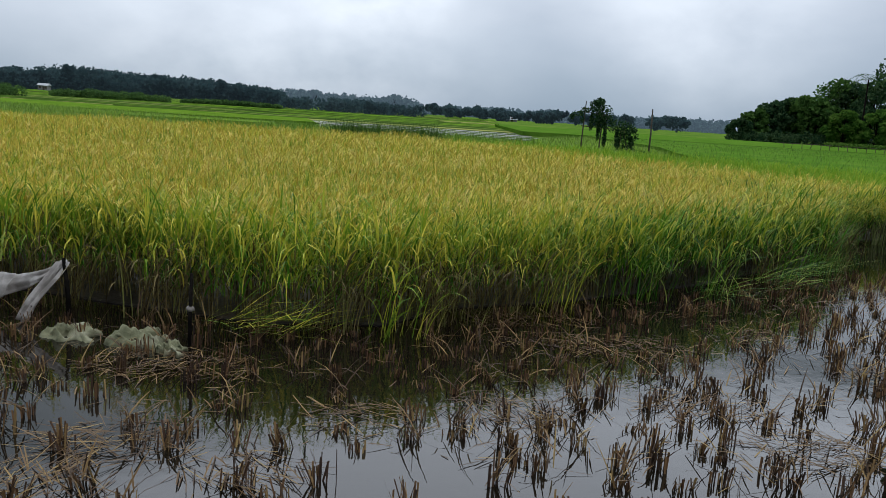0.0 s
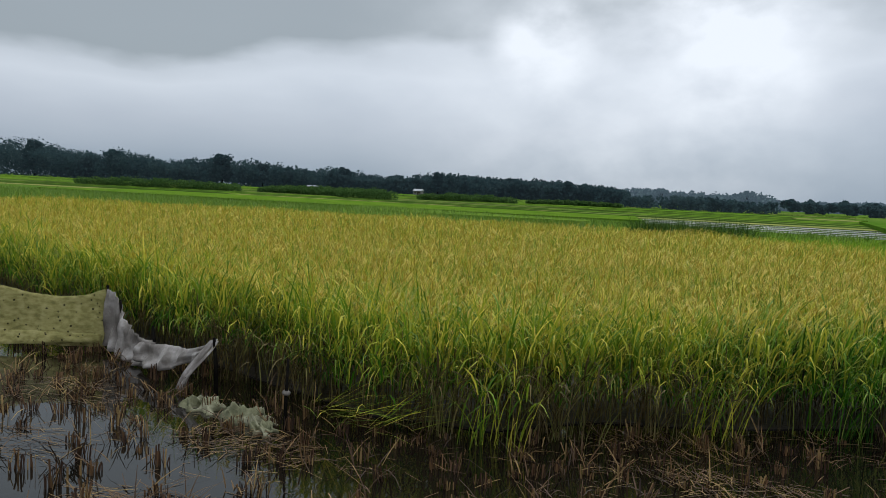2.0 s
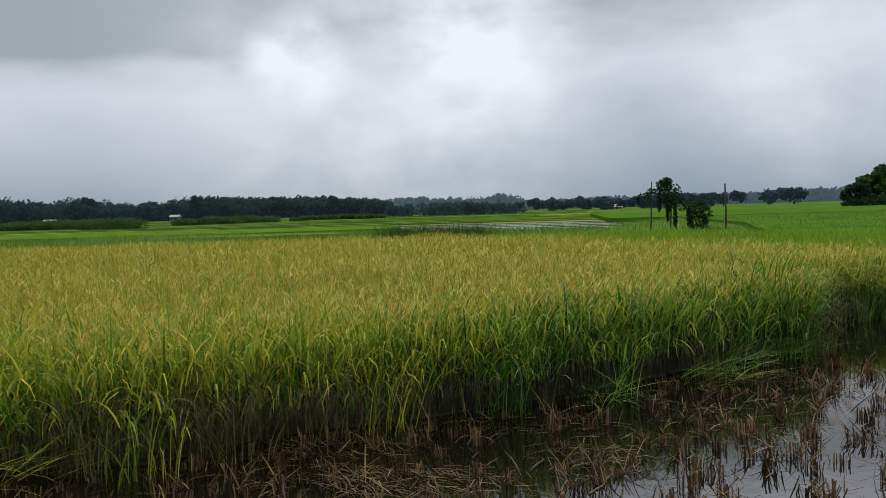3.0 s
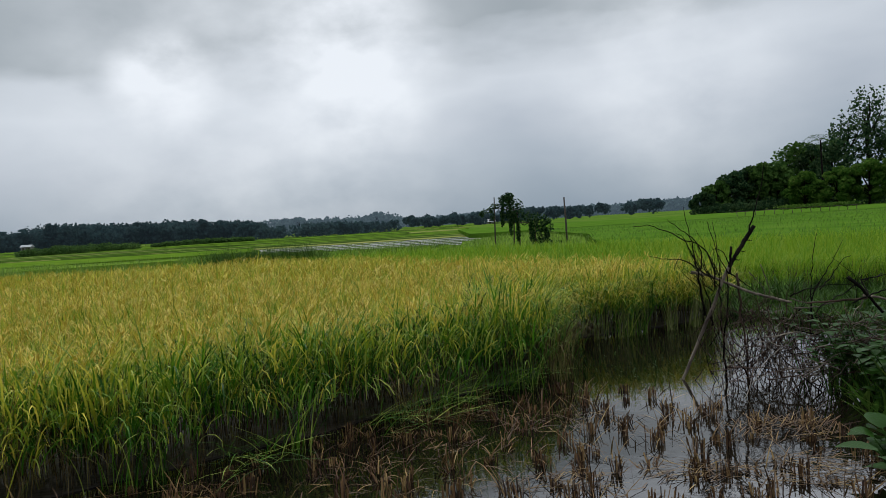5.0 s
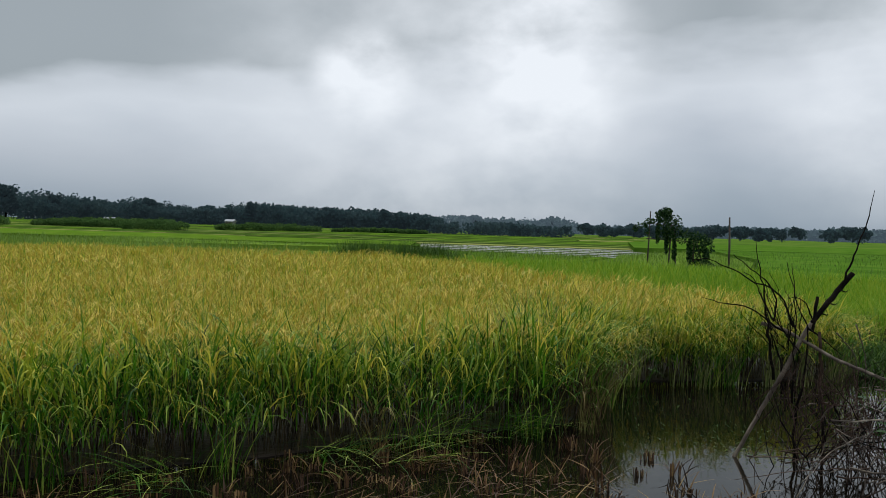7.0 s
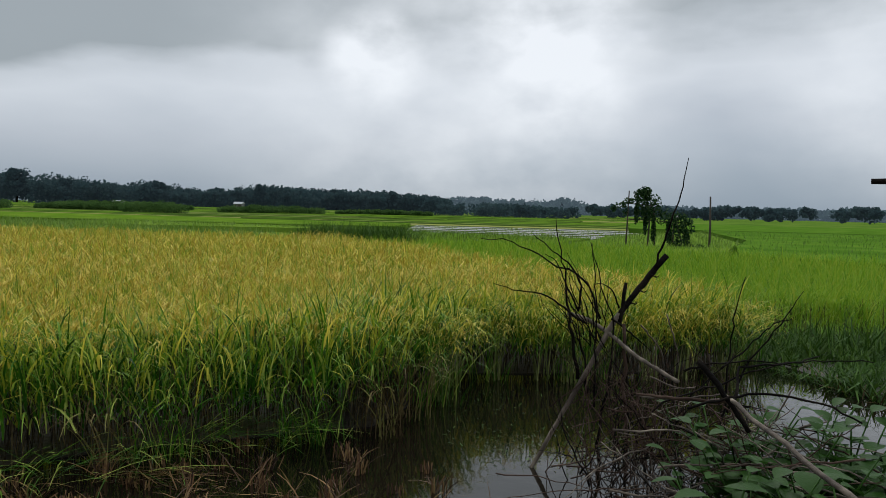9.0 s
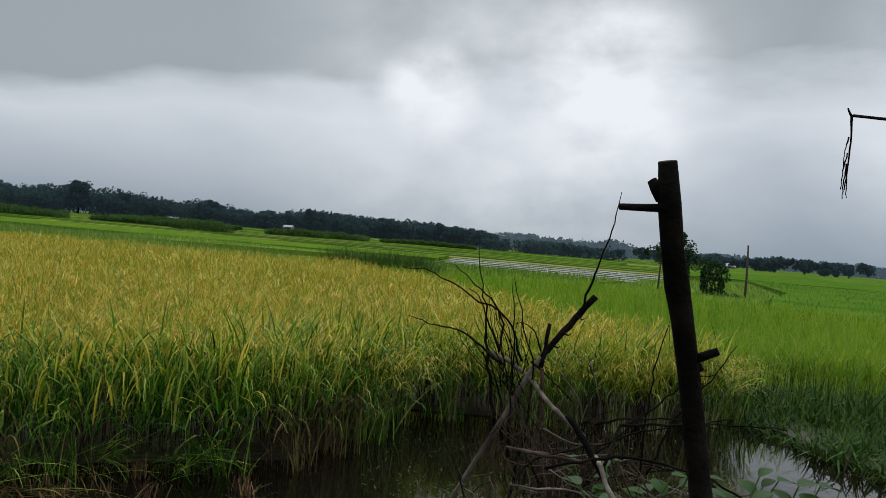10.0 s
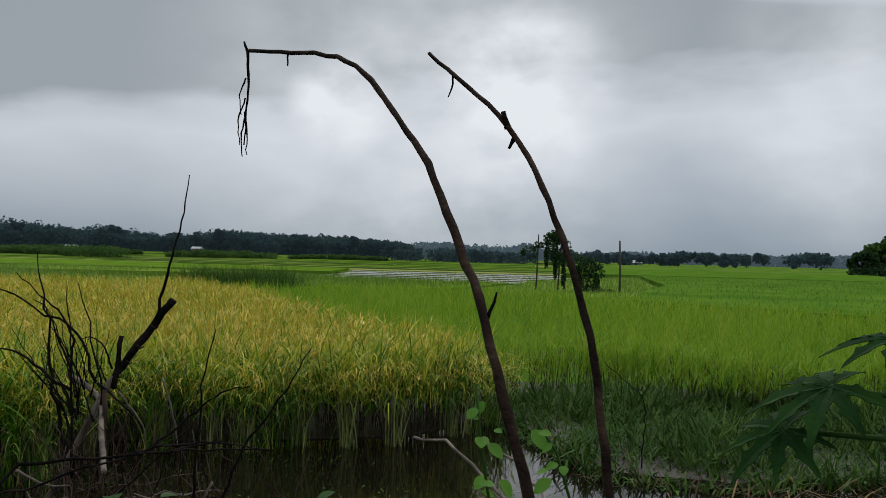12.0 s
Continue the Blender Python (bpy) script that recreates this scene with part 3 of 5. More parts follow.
far_field([(-75, 60), (-33, 58), (-10.5, 62.2), (-13, 78), (-80, 78)], 0.3, MID, "green rice plot before the terraces")
FLOODED = [(-10, 53), (4, 51), (8, 60), (8.6, 68), (9.4, 78), (-12.4, 78), (-10, 62)]
water_sheet("water", FLOODED, 0.09, "shallow flooded plot with sky reflections", rippled)
wet_bund = field_material("wet_mud_bund", [(0.03, 0.045, 0.012), (0.05, 0.08, 0.02)], 0.6)
for xa, ya, xb, yb in ((-9.8, 53.2, 4.2, 51.2), (-9.6, 57.0, 6.4, 55.6), (-9.8, 60.6, 8.0, 60.2), (-11, 65.5, 8.2, 65.0), (-11.8, 71.5, 9.0, 71.0), (-12.3, 77.8, 9.4, 77.8)):
    bm = bmesh.new()
    tube(bm, [(xa + (xb - xa) * q, ya + (yb - ya) * q + 0.2 * math.sin(9 * q + ya), 0.09) for q in np.linspace(0, 1, 18)], [0.035 + 0.03 * plots.random() for _ in range(18)], 6, 0.3)
    tagged(part("bund", bm, wet_bund), "low wet mud bund across the flooded plots", "bund", "bunds between plots", "structure")
p = scatter(FLOODED, 0.42)
p = p[((p[:, 1] + 0.8 * wave(p, 3.0) - 51) % 6.6 < 5.0) & (wave(p, 1.6, 2) > -0.3)]
b = np.repeat(p, 7, 0)
n = len(b)
v, f = blades(np.column_stack([b + RNG.normal(0, 0.07, b.shape), np.full(n, 0.05)]), RNG.uniform(0, 6.28, n), RNG.uniform(0.06, 0.15, n), np.full(n, 0.03), RNG.uniform(0, 0.6, n), RNG.uniform(0, 0.8, n), 2)
tagged(sheet("rice_seedlings", v, f, M["young"]), "sparse green rice seedlings in a flooded plot", "rice", kind="stuff")


# ---- trees ----
def crown_cards(centres, radii, per, size):
    """Clumps of leaves round centres: many small tilted leaf faces with gaps."""
    c = np.repeat(np.asarray(centres, float), per, 0)
    r = np.repeat(np.asarray(radii, float), per, 0)
    n = len(c)
    d = RNG.normal(size=(n, 3))
    d /= np.linalg.norm(d, axis=1)[:, None]
    p = c + d * r * RNG.uniform(0.35, 1.08, (n, 1)) ** 0.7
    u = RNG.normal(size=(n, 3))
    u /= np.linalg.norm(u, axis=1)[:, None]
    w = np.cross(u, RNG.normal(size=(n, 3)))
    w /= np.linalg.norm(w, axis=1)[:, None]
    s = size * RNG.uniform(0.5, 1.3, (n, 1))
    v = np.stack([p - u * s, p + w * s * 0.75, p + u * s, p - w * s * 0.75], 1).reshape(-1, 3)
    return v, np.arange(4 * n).reshape(-1, 4)


def woods(label, az0, az1, dist, count, tops, per, mat, apart=False):
    """A far line of trees between two bearings; tops: (bearing, height) pairs."""
    ta, th = zip(*tops)
    az = np.sort(RNG.uniform(az0, az1, count))
    cs, rs = [], []
    for a in az:
        dd = dist * RNG.uniform(0.94, 1.1)
        h = (np.interp(a, ta, th) / math.cos(radians(a)) * RNG.uniform(0.72, 1.08) + 1.7) * dd / dist
        x, y = dd * math.tan(radians(a)), dd
        for _ in range(4):
            r = h * RNG.uniform(0.16, 0.32)
            cs.append((x + RNG.normal(0, h * 0.22), y + RNG.normal(0, h * 0.2), max(r, h - r - abs(RNG.normal(0, h * 0.22)))))
            rs.append((r * 1.15, r * 1.15, r))
        for k in () if apart else (-0.3, 0.3):
            cs.append((x + k * h, y, h * 0.3))
            rs.append((h * 0.4, h * 0.3, h * 0.34))
    v, f = crown_cards(cs, rs, per, dist * 0.0021)
    return tagged(sheet("woods", v, f, mat), label, "trees", kind="stuff")


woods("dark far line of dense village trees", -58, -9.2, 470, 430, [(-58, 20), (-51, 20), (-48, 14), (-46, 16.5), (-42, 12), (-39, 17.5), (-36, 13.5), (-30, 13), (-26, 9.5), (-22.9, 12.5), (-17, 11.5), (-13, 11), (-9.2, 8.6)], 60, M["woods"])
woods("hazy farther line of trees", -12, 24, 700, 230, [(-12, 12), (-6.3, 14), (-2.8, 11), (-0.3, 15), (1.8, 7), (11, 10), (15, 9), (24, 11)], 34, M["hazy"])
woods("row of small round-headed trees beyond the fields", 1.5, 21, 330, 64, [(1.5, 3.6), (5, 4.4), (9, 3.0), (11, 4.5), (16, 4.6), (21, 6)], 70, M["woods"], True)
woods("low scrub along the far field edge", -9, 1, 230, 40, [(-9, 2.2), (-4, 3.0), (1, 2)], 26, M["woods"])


def leaf_cloud(name, centres, radii, per, size, mat, parent):
    v, f = crown_cards(centres, radii, per, size)
    return sheet(name, v, f, mat, parent)


def tree(x, y, h, spread, label, per=150, size=None, mat="crown", group="grove beside the fields", low=0.25, clumps=9):
    """A tapered trunk that forks into limbs, with a crown of leaf clumps at the limbs' ends."""
    top = thing("tree", label, "tree", group, (x, y, 0))
    bm = bmesh.new()
    lean = RNG.normal(0, 0.05, 2)
    fork = h * (low + 0.15)
    tube(bm, [(0, 0, -0.1), (lean[0] * h * 0.3, lean[1] * h * 0.3, fork * 0.6), (lean[0] * h * 0.6, lean[1] * h * 0.6, h * 0.75)], [h * 0.028, h * 0.02, h * 0.008], 7, 0.1)
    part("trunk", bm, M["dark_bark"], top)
    cs, rs = [], []
    for i in range(clumps):
        a, q = i * 2.4 + RNG.uniform(-0.5, 0.5), (i + 0.5) / clumps
        z = h * (low + (1 - low) * (0.12 + 0.76 * q))
        wide = spread * math.sin(math.pi * (0.18 + 0.72 * q)) * RNG.uniform(0.55, 1.0)
        r = h * RNG.uniform(0.08, 0.145)
        end = (wide * math.cos(a), wide * math.sin(a), z)
        bm = bmesh.new()
        z0 = fork * 0.6 + (z - fork * 0.6) * 0.4
        tube(bm, [(lean[0] * z0, lean[1] * z0, z0), (end[0] * 0.5, end[1] * 0.5, (z0 + z) * 0.52), end], [h * 0.011, h * 0.008, h * 0.003], 5)
        part("limb", bm, M["dark_bark"], top)
        cs.append(end)
        rs.append((r * 1.25, r * 1.25, r * 0.85))
    leaf_cloud("crown", cs, rs, per, size or h * 0.035, M[mat], top)
    return top


# grove on the right-hand side
for az, el, d, wide, lab in ((23.6, 1.1, 128, 2.2, "small dark green tree at the grove's edge"), (24.6, 1.9, 130, 2.4, "rounded dark green tree in the grove"),
                             (25.6, 2.5, 131, 2.6, "rounded dark green tree in the grove"), (26.6, 2.8, 134, 2.6, "feathery dark green tree in the grove"),
                             (27.6, 3.0, 132, 2.6, "feathery dark green tree in the grove"), (28.5, 2.9, 130, 2.8, "broad dark green tree in the grove"),
                             (29.7, 4.3, 150, 4.2, "tall broad-crowned dark tree in the grove"), (30.7, 4.1, 148, 4.0, "tall broad-crowned dark tree in the grove"),
                             (32.0, 4.3, 140, 3.8, "tall broad-crowned dark tree in the grove"), (33.1, 5.4, 150, 3.4, "very tall loose-crowned tree above the grove"),
                             (34.4, 7.1, 152, 3.2, "very tall loose-crowned tree above the grove"), (35.6, 5.3, 146, 4.5, "tall dark broad tree in the grove"),
                             (37.2, 5.6, 140, 4.5, "tall dark broad tree in the grove"), (39.5, 6.0, 138, 5.0, "tall dark broad tree in the grove"), (42, 5.5, 135, 5, "tall dark broad tree in the grove"),
                             (45, 5.2, 132, 5, "tall dark broad tree in the grove"), (48, 5.0, 130, 5, "tall dark broad tree in the grove"),
                             (30.2, 2.1, 122, 2.8, "low lighter green tree before the grove"), (32.2, 2.2, 120, 3.0, "low lighter green tree before the grove"),
                             (34.0, 2.6, 118, 3.2, "low lighter green tree before the grove"), (36.0, 3.0, 116, 3.5, "low lighter green tree before the grove"), (38.5, 3.2, 114, 3.5, "low lighter green tree before the grove")):
    far = d / math.cos(radians(az))
    loose = "loose" in lab
    tree(d * math.tan(radians(az)), d, far * math.tan(radians(el)) + 1.7, wide, lab, 130 if loose else 170, 0.34, "bush" if "lighter" in lab else ("crown" if int(az * 10) % 3 == 0 else "grove"), low=0.5 if loose else 0.08, clumps=8 if loose else 17)

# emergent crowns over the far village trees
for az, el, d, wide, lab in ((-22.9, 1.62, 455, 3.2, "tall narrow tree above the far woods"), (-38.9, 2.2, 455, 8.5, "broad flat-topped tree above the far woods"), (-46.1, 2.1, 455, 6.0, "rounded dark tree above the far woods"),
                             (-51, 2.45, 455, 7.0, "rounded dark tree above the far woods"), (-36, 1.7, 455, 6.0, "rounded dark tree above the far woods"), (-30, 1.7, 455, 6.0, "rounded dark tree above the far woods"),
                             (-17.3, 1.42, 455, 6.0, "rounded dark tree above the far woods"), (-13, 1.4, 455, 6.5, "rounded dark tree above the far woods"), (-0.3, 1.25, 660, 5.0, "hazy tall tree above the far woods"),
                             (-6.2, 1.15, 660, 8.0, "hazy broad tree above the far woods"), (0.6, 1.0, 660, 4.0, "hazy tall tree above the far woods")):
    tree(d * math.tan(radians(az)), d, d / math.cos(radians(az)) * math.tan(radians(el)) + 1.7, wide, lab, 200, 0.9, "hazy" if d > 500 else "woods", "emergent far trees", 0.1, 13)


def palm(x, y, h):
    """A palm with a bare stem and drooping feathered fronds."""
    top = thing("palm_tree", "dark palm with drooping fronds above the grove", "palm", at=(x, y, 0))
    bm = bmesh.new()
    tube(bm, [(0, 0, -0.1), (0.2, 0, h * 0.5), (0.1, 0, h)], [0.22, 0.16, 0.13], 8)
    part("trunk", bm, M["dark_bark"], top)
    for k in range(13):
        a = k * 2.399
        n = 34
        s = np.linspace(0.1, 1, n)
        r, z = 3.1 * s, h + 1.5 * np.sin(s * 2.2) * (0.5 + 0.5 * math.cos(k)) - 1.4 * s ** 2
        base = np.column_stack([r * math.cos(a), r * math.sin(a), z])
        v, f = blades(np.repeat(base, 2, 0), np.tile([a + 1.2, a - 1.2], n) * -1 + 1.57, np.full(2 * n, 0.7), np.full(2 * n, 0.09), np.full(2 * n, 1.3), np.full(2 * n, 0.9), 2)
        sheet("frond", v, f, M["crown"], top)


palm(132 * math.tan(radians(31.3)), 132, 12.6)


def hedge(x0, y0, x1, y1, h, deep, label, mat="bush", n=None, size=0.22):
    """A run of dense low shrubs."""
    length = math.hypot(x1 - x0, y1 - y0)
    n = n or max(4, int(length / (h * 0.55)))
    cs, rs = [], []
    for i in range(n):
        k = (i + 0.5) / n
        r = h * RNG.uniform(0.5, 0.66) * (0.75 + 0.25 * math.sin(math.pi * k))
        cs.append((x0 + (x1 - x0) * k, y0 + (y1 - y0) * k + RNG.normal(0, deep * 0.3), r * 0.85))
        rs.append((max(r * 1.3, length / n * 0.8), deep, r))
    v, f = crown_cards(cs, rs, 330, size * 0.7)
    return tagged(sheet("hedge", v, f, M["reed" if "reeds" in label else mat]), label, "hedge", "shrub rows between the fields", "stuff")


def bearing(az, d):
    return d * math.tan(radians(az)), d


hedge(*bearing(-30.9, 118), *bearing(-26.9, 118), 1.95, 1.6, "rounded dark green clump of reeds between fields")
hedge(*bearing(-36.5, 135), *bearing(-30.5, 132), 1.5, 1.2, "low dark green row of reeds between fields")
hedge(*bearing(-48.5, 120), *bearing(-38, 125), 1.9, 1.6, "long low row of green reeds between fields")
hedge(*bearing(-24.8, 150), *bearing(-17.5, 165), 1.75, 1.5, "long low row of green reeds between fields")
hedge(*bearing(-16.5, 175), *bearing(-9.5, 200), 1.3, 1.2, "thin dark row of reeds between fields", size=0.3)
hedge(*bearing(-36, 172), *bearing(-27, 176), 1.9, 1.2, "low dark row of reeds before the village trees", size=0.3)

for a0, a1, hh in ((23.2, 27, 2.0), (26.5, 31, 2.6), (30.5, 35, 3.0), (34.5, 40, 3.4), (39.5, 48, 3.4)):  # grove_foot
    hedge(*bearing(a0, 126), *bearing(a1, 124), hh, 2.0, "dark shrubs at the foot of the grove", "grove", size=0.3)

# tall grass on the bund behind the ripe rice
p = scatter([(-6.6, 28.9), (-2.6, 28.0), (-2.2, 29.4), (-6.2, 30.4)], 0.16)
b = np.repeat(p, 14, 0)
n = len(b)
v, f = blades(np.column_stack([b + RNG.normal(0, 0.08, b.shape), np.zeros(n)]), RNG.uniform(0, 6.28, n), RNG.uniform(0.8, 1.4, n), np.full(n, 0.022), RNG.uniform(0, 0.4, n), RNG.gamma(2, 0.35, n), 3)
tagged(sheet("tall_grass", v, f, M["bank_green"]), "clump of tall dark green grass on a bund", "grass", kind="stuff")

# ---- trellis with a creeper, and the pole beside it ----
trellis = thing("trellis", "leaning wooden trellis overgrown by a leafy creeper", "trellis", at=(5.44, 38.2, 0))
for x, z, dx in ((0.0, 2.75, -0.08), (1.09, 2.0, 0.1), (0.95, 2.2, -0.1), (1.95, 1.6, 0.0), (2.05, 1.5, 0.5)):
    bm = bmesh.new()
    tube(bm, [(x + dx, 0, -0.1), (x + dx * 0.4, 0.05, z * 0.5), (x, 0, z)], [0.04, 0.035, 0.025], 7, 0.1)
    part("post", bm, M["pole_wood"], trellis)
for z, x1 in ((2.1, 1.2), (1.4, 2.3)):
    bm = bmesh.new()
    tube(bm, [(-0.15, 0.02, z + 0.1), (x1, 0.02, z)], [0.025, 0.02], 6)
    part("rail", bm, M["pole_wood"], trellis)
leaf_cloud("creeper", [(0.75, 0, 2.2), (0.55, 0, 2.5), (1.0, 0, 2.1), (0.85, 0.1, 1.75), (0.7, 0, 2.7), (0.35, 0, 1.75), (1.1, 0, 1.1), (0.75, 0, 1.3), (1.7, 0, 1.6), (2.2, 0, 1.45), (2.5, 0, 1.2), (1.75, 0, 0.95), (2.0, 0, 0.75), (2.5, 0, 0.7), (2.35, 0, 0.35), (3.0, 0, 0.25)],
           [(0.55, 0.45, 0.5), (0.4, 0.4, 0.38), (0.45, 0.4, 0.5), (0.4, 0.4, 0.4), (0.28, 0.3, 0.25), (0.1, 0.1, 0.5), (0.1, 0.1, 0.7), (0.08, 0.1, 0.5), (0.5, 0.4, 0.4), (0.45, 0.4, 0.4), (0.35, 0.35, 0.45), (0.12, 0.15, 0.6), (0.3, 0.25, 0.55), (0.15, 0.15, 0.5), (0.5, 0.4, 0.3), (0.5, 0.4, 0.22)], 330, 0.055, M["grove"], trellis)
leaf_cloud("creeper_tip", [(-0.35, 0, 2.1), (-0.15, 0, 1.95), (-0.65, 0, 1.95), (0.0, 0, 2.3)], [(0.32, 0.2, 0.14), (0.12, 0.1, 0.35), (0.14, 0.1, 0.16), (0.25, 0.2, 0.15)], 90, 0.05, M["grove"], trellis)
pole = thing("wooden_pole", "thin upright wooden pole standing among rice", "pole", at=(8.93, 38.2, 0))
bm = bmesh.new()
tube(bm, [(0, 0, -0.1), (0.01, 0, 1.2), (-0.03, 0, 2.56)], [0.05, 0.045, 0.035], 8, 0.06)
part("shaft", bm, M["pole_wood"], pole)

# ---- low vine frame before the grove ----
frame_y = 75.5
arbour = thing("bean_arbour", "low wooden vine frame with creepers at the field edge", "arbour", at=(36, frame_y, 0))
for i in range(14):
    bm = bmesh.new()
    tube(bm, [(i * 1.0, RNG.normal(0, 0.3), 0.0), (i * 1.0 + RNG.normal(0, 0.06), 0, 1.0)], [0.045, 0.035], 6)
    part("post", bm, M["pole_wood"], arbour)
bm = bmesh.new()
tube(bm, [(-0.5, 0, 0.95), (6, 0, 1.0), (13.5, 0, 0.98)], [0.035, 0.035, 0.03], 6)
part("rail", bm, M["pole_wood"], arbour)
leaf_cloud("creeper", [(5.5 + 0.75 * k, 0.6, 1.12) for k in range(11)], [(0.6, 0.8, 0.24)] * 11, 120, 0.12, M["bush"], arbour)

# ---- far houses ----
plaster = material("pale_house_wall", [(0.13, 0.13, 0.13), (0.2, 0.2, 0.195)], 0.6, 0.9, 0)
tin = material("tin_roof", [(0.22, 0.24, 0.26), (0.34, 0.36, 0.38)], 0.8, 0.5, 0)
door_wood = material("dark_door_wood", [(0.03, 0.025, 0.02), (0.06, 0.045, 0.03)], 3, 0.8, 0)


def box(bm, x0, x1, y0, y1, z0, z1):
    vs = [bm.verts.new((x, y, z)) for z in (z0, z1) for x, y in ((x0, y0), (x1, y0), (x1, y1), (x0, y1))]
    for q in ((3, 2, 1, 0), (4, 5, 6, 7), (0, 1, 5, 4), (1, 2, 6, 5), (2, 3, 7, 6), (3, 0, 4, 7)):
        bm.faces.new([vs[i] for i in q])


def house(x, y, w, h, label):
    top = thing("house", label, "house", "far village houses", (x, y, 0))
    bm = bmesh.new()
    box(bm, -w / 2, w / 2, 0, 4, -0.1, h)
    part("wall", bm, plaster, top, smooth=False)
    bm = bmesh.new()
    vs = [bm.verts.new(c) for c in ((-w / 2 - 0.4, -0.5, h - 0.1), (w / 2 + 0.4, -0.5, h - 0.1), (w / 2 + 0.4, 2, h + 1.1), (-w / 2 - 0.4, 2, h + 1.1), (-w / 2 - 0.4, 4.5, h - 0.1), (w / 2 + 0.4, 4.5, h - 0.1))]
    for q in ((0, 1, 2, 3), (3, 2, 5, 4), (0, 3, 4), (1, 5, 2)):
        bm.faces.new([vs[i] for i in q])
    part("roof", bm, tin, top, smooth=False)
    for k, nm in ((-0.25, "window"), (0.1, "door"), (0.32, "window")):
        bm = bmesh.new()
        box(bm, k * w - 0.5, k * w + 0.5, -0.06, 0.05, 0.0 if nm == "door" else 0.9, 2.0)
        part(nm, bm, door_wood, top, smooth=False)


house(*bearing(8.2, 350), 6, 1.1, "long white low house with a tin roof")
house(*bearing(-32.6, 330), 5, 1.6, "white house before the dark village trees")
house(*bearing(-24.5, 420), 5, 2.6, "small pale house before the dark village trees")

# ---- cut stubble and straw in the water ----
STUBBLE = [(-11, 2.9), (-4, 2.7), (-1.4, 3.1), (1.4, 5.0), (3.0, 6.2), (3.05, 7.3), (2.75, 8.1), (2.1, 8.75), (1.6, 8.9)] + [(x, y - 0.12) for x, y in FRONT[-5:0:-1] if x < 1.6]
p = scatter(STUBBLE, 0.26)
keep = RNG.uniform(0, 1, len(p)) < 0.80 + 0.3 * wave(p, 0.9, 4)
p = p[keep]
k = 10
b = np.repeat(p, k, 0)
n = len(b)
tall = np.repeat(RNG.uniform(0.04, 0.135, len(p)), k)
tilt = np.repeat(RNG.gamma(1.6, 0.16, len(p)), k)
way = np.repeat(RNG.uniform(0, 6.28, len(p)), k)
v, f = blades(np.column_stack([b + RNG.normal(0, 0.028, b.shape), np.full(n, -0.04)]), way + RNG.normal(0, 0.5, n), tall * RNG.uniform(0.6, 1.25, n) + 0.04, RNG.uniform(0.007, 0.014, n), tilt + RNG.normal(0, 0.10, n), RNG.normal(0, 0.1, n), 1, 0.8)
v2, f2 = blades(np.column_stack([b + RNG.normal(0, 0.028, b.shape), np.full(n, -0.04)]), way + 1.5 + RNG.normal(0, 0.5, n), tall * RNG.uniform(0.4, 1.0, n) + 0.04, RNG.uniform(0.007, 0.014, n), tilt * 0.7 + RNG.normal(0, 0.12, n), RNG.normal(0, 0.1, n), 1, 0.8)
q = np.repeat(p[RNG.uniform(0, 1, len(p)) < 0.6], 9, 0)
m = len(q)
v3, f3 = blades(np.column_stack([q + RNG.normal(0, 0.04, q.shape), RNG.uniform(0.0, 0.06, m)]), RNG.uniform(0, 6.28, m), RNG.uniform(0.08, 0.27, m), RNG.uniform(0.006, 0.013, m), RNG.uniform(0.4, 1.3, m), RNG.uniform(0.2, 1.1, m), 3, 0.3)
tagged(sheet("bent_straw", v3, f3, M["straw"]), "bent dead rice leaves on the cut stubble", "straw", kind="stuff")
tagged(sheet("rice_stubble", *joined((v, f), (v2, f2)), M["stubble"]), "brown cut rice stubble standing in shallow water", "stubble", kind="stuff")


def straw_heap(x, y, rx, ry, count, label="heap of wet brown straw lying in water", mat="straw", lift=0.05, long=0.24, az=None):
    """Cut straw lying crosswise on the water."""
    r, a = np.sqrt(RNG.uniform(0, 1, count)), RNG.uniform(0, 6.28, count)
    q = np.column_stack([x + rx * r * np.cos(a), y + ry * r * np.sin(a), 0.004 + lift * (1 - r) * RNG.uniform(0.0, 1.0, count)])
    main = RNG.uniform(0, 6.28) if az is None else az
    v, f = blades(q, main + RNG.normal(0, 0.7, count), RNG.uniform(0.35, 1.0, count) * long, RNG.uniform(0.006, 0.012, count), np.clip(RNG.normal(1.48, 0.12, count), 0.9, 1.66), RNG.normal(0.08, 0.12, count), 2, 0.5)
    return tagged(sheet("straw", v, f, M[mat]), label, "straw", "straw heaps in the paddy", "stuff")


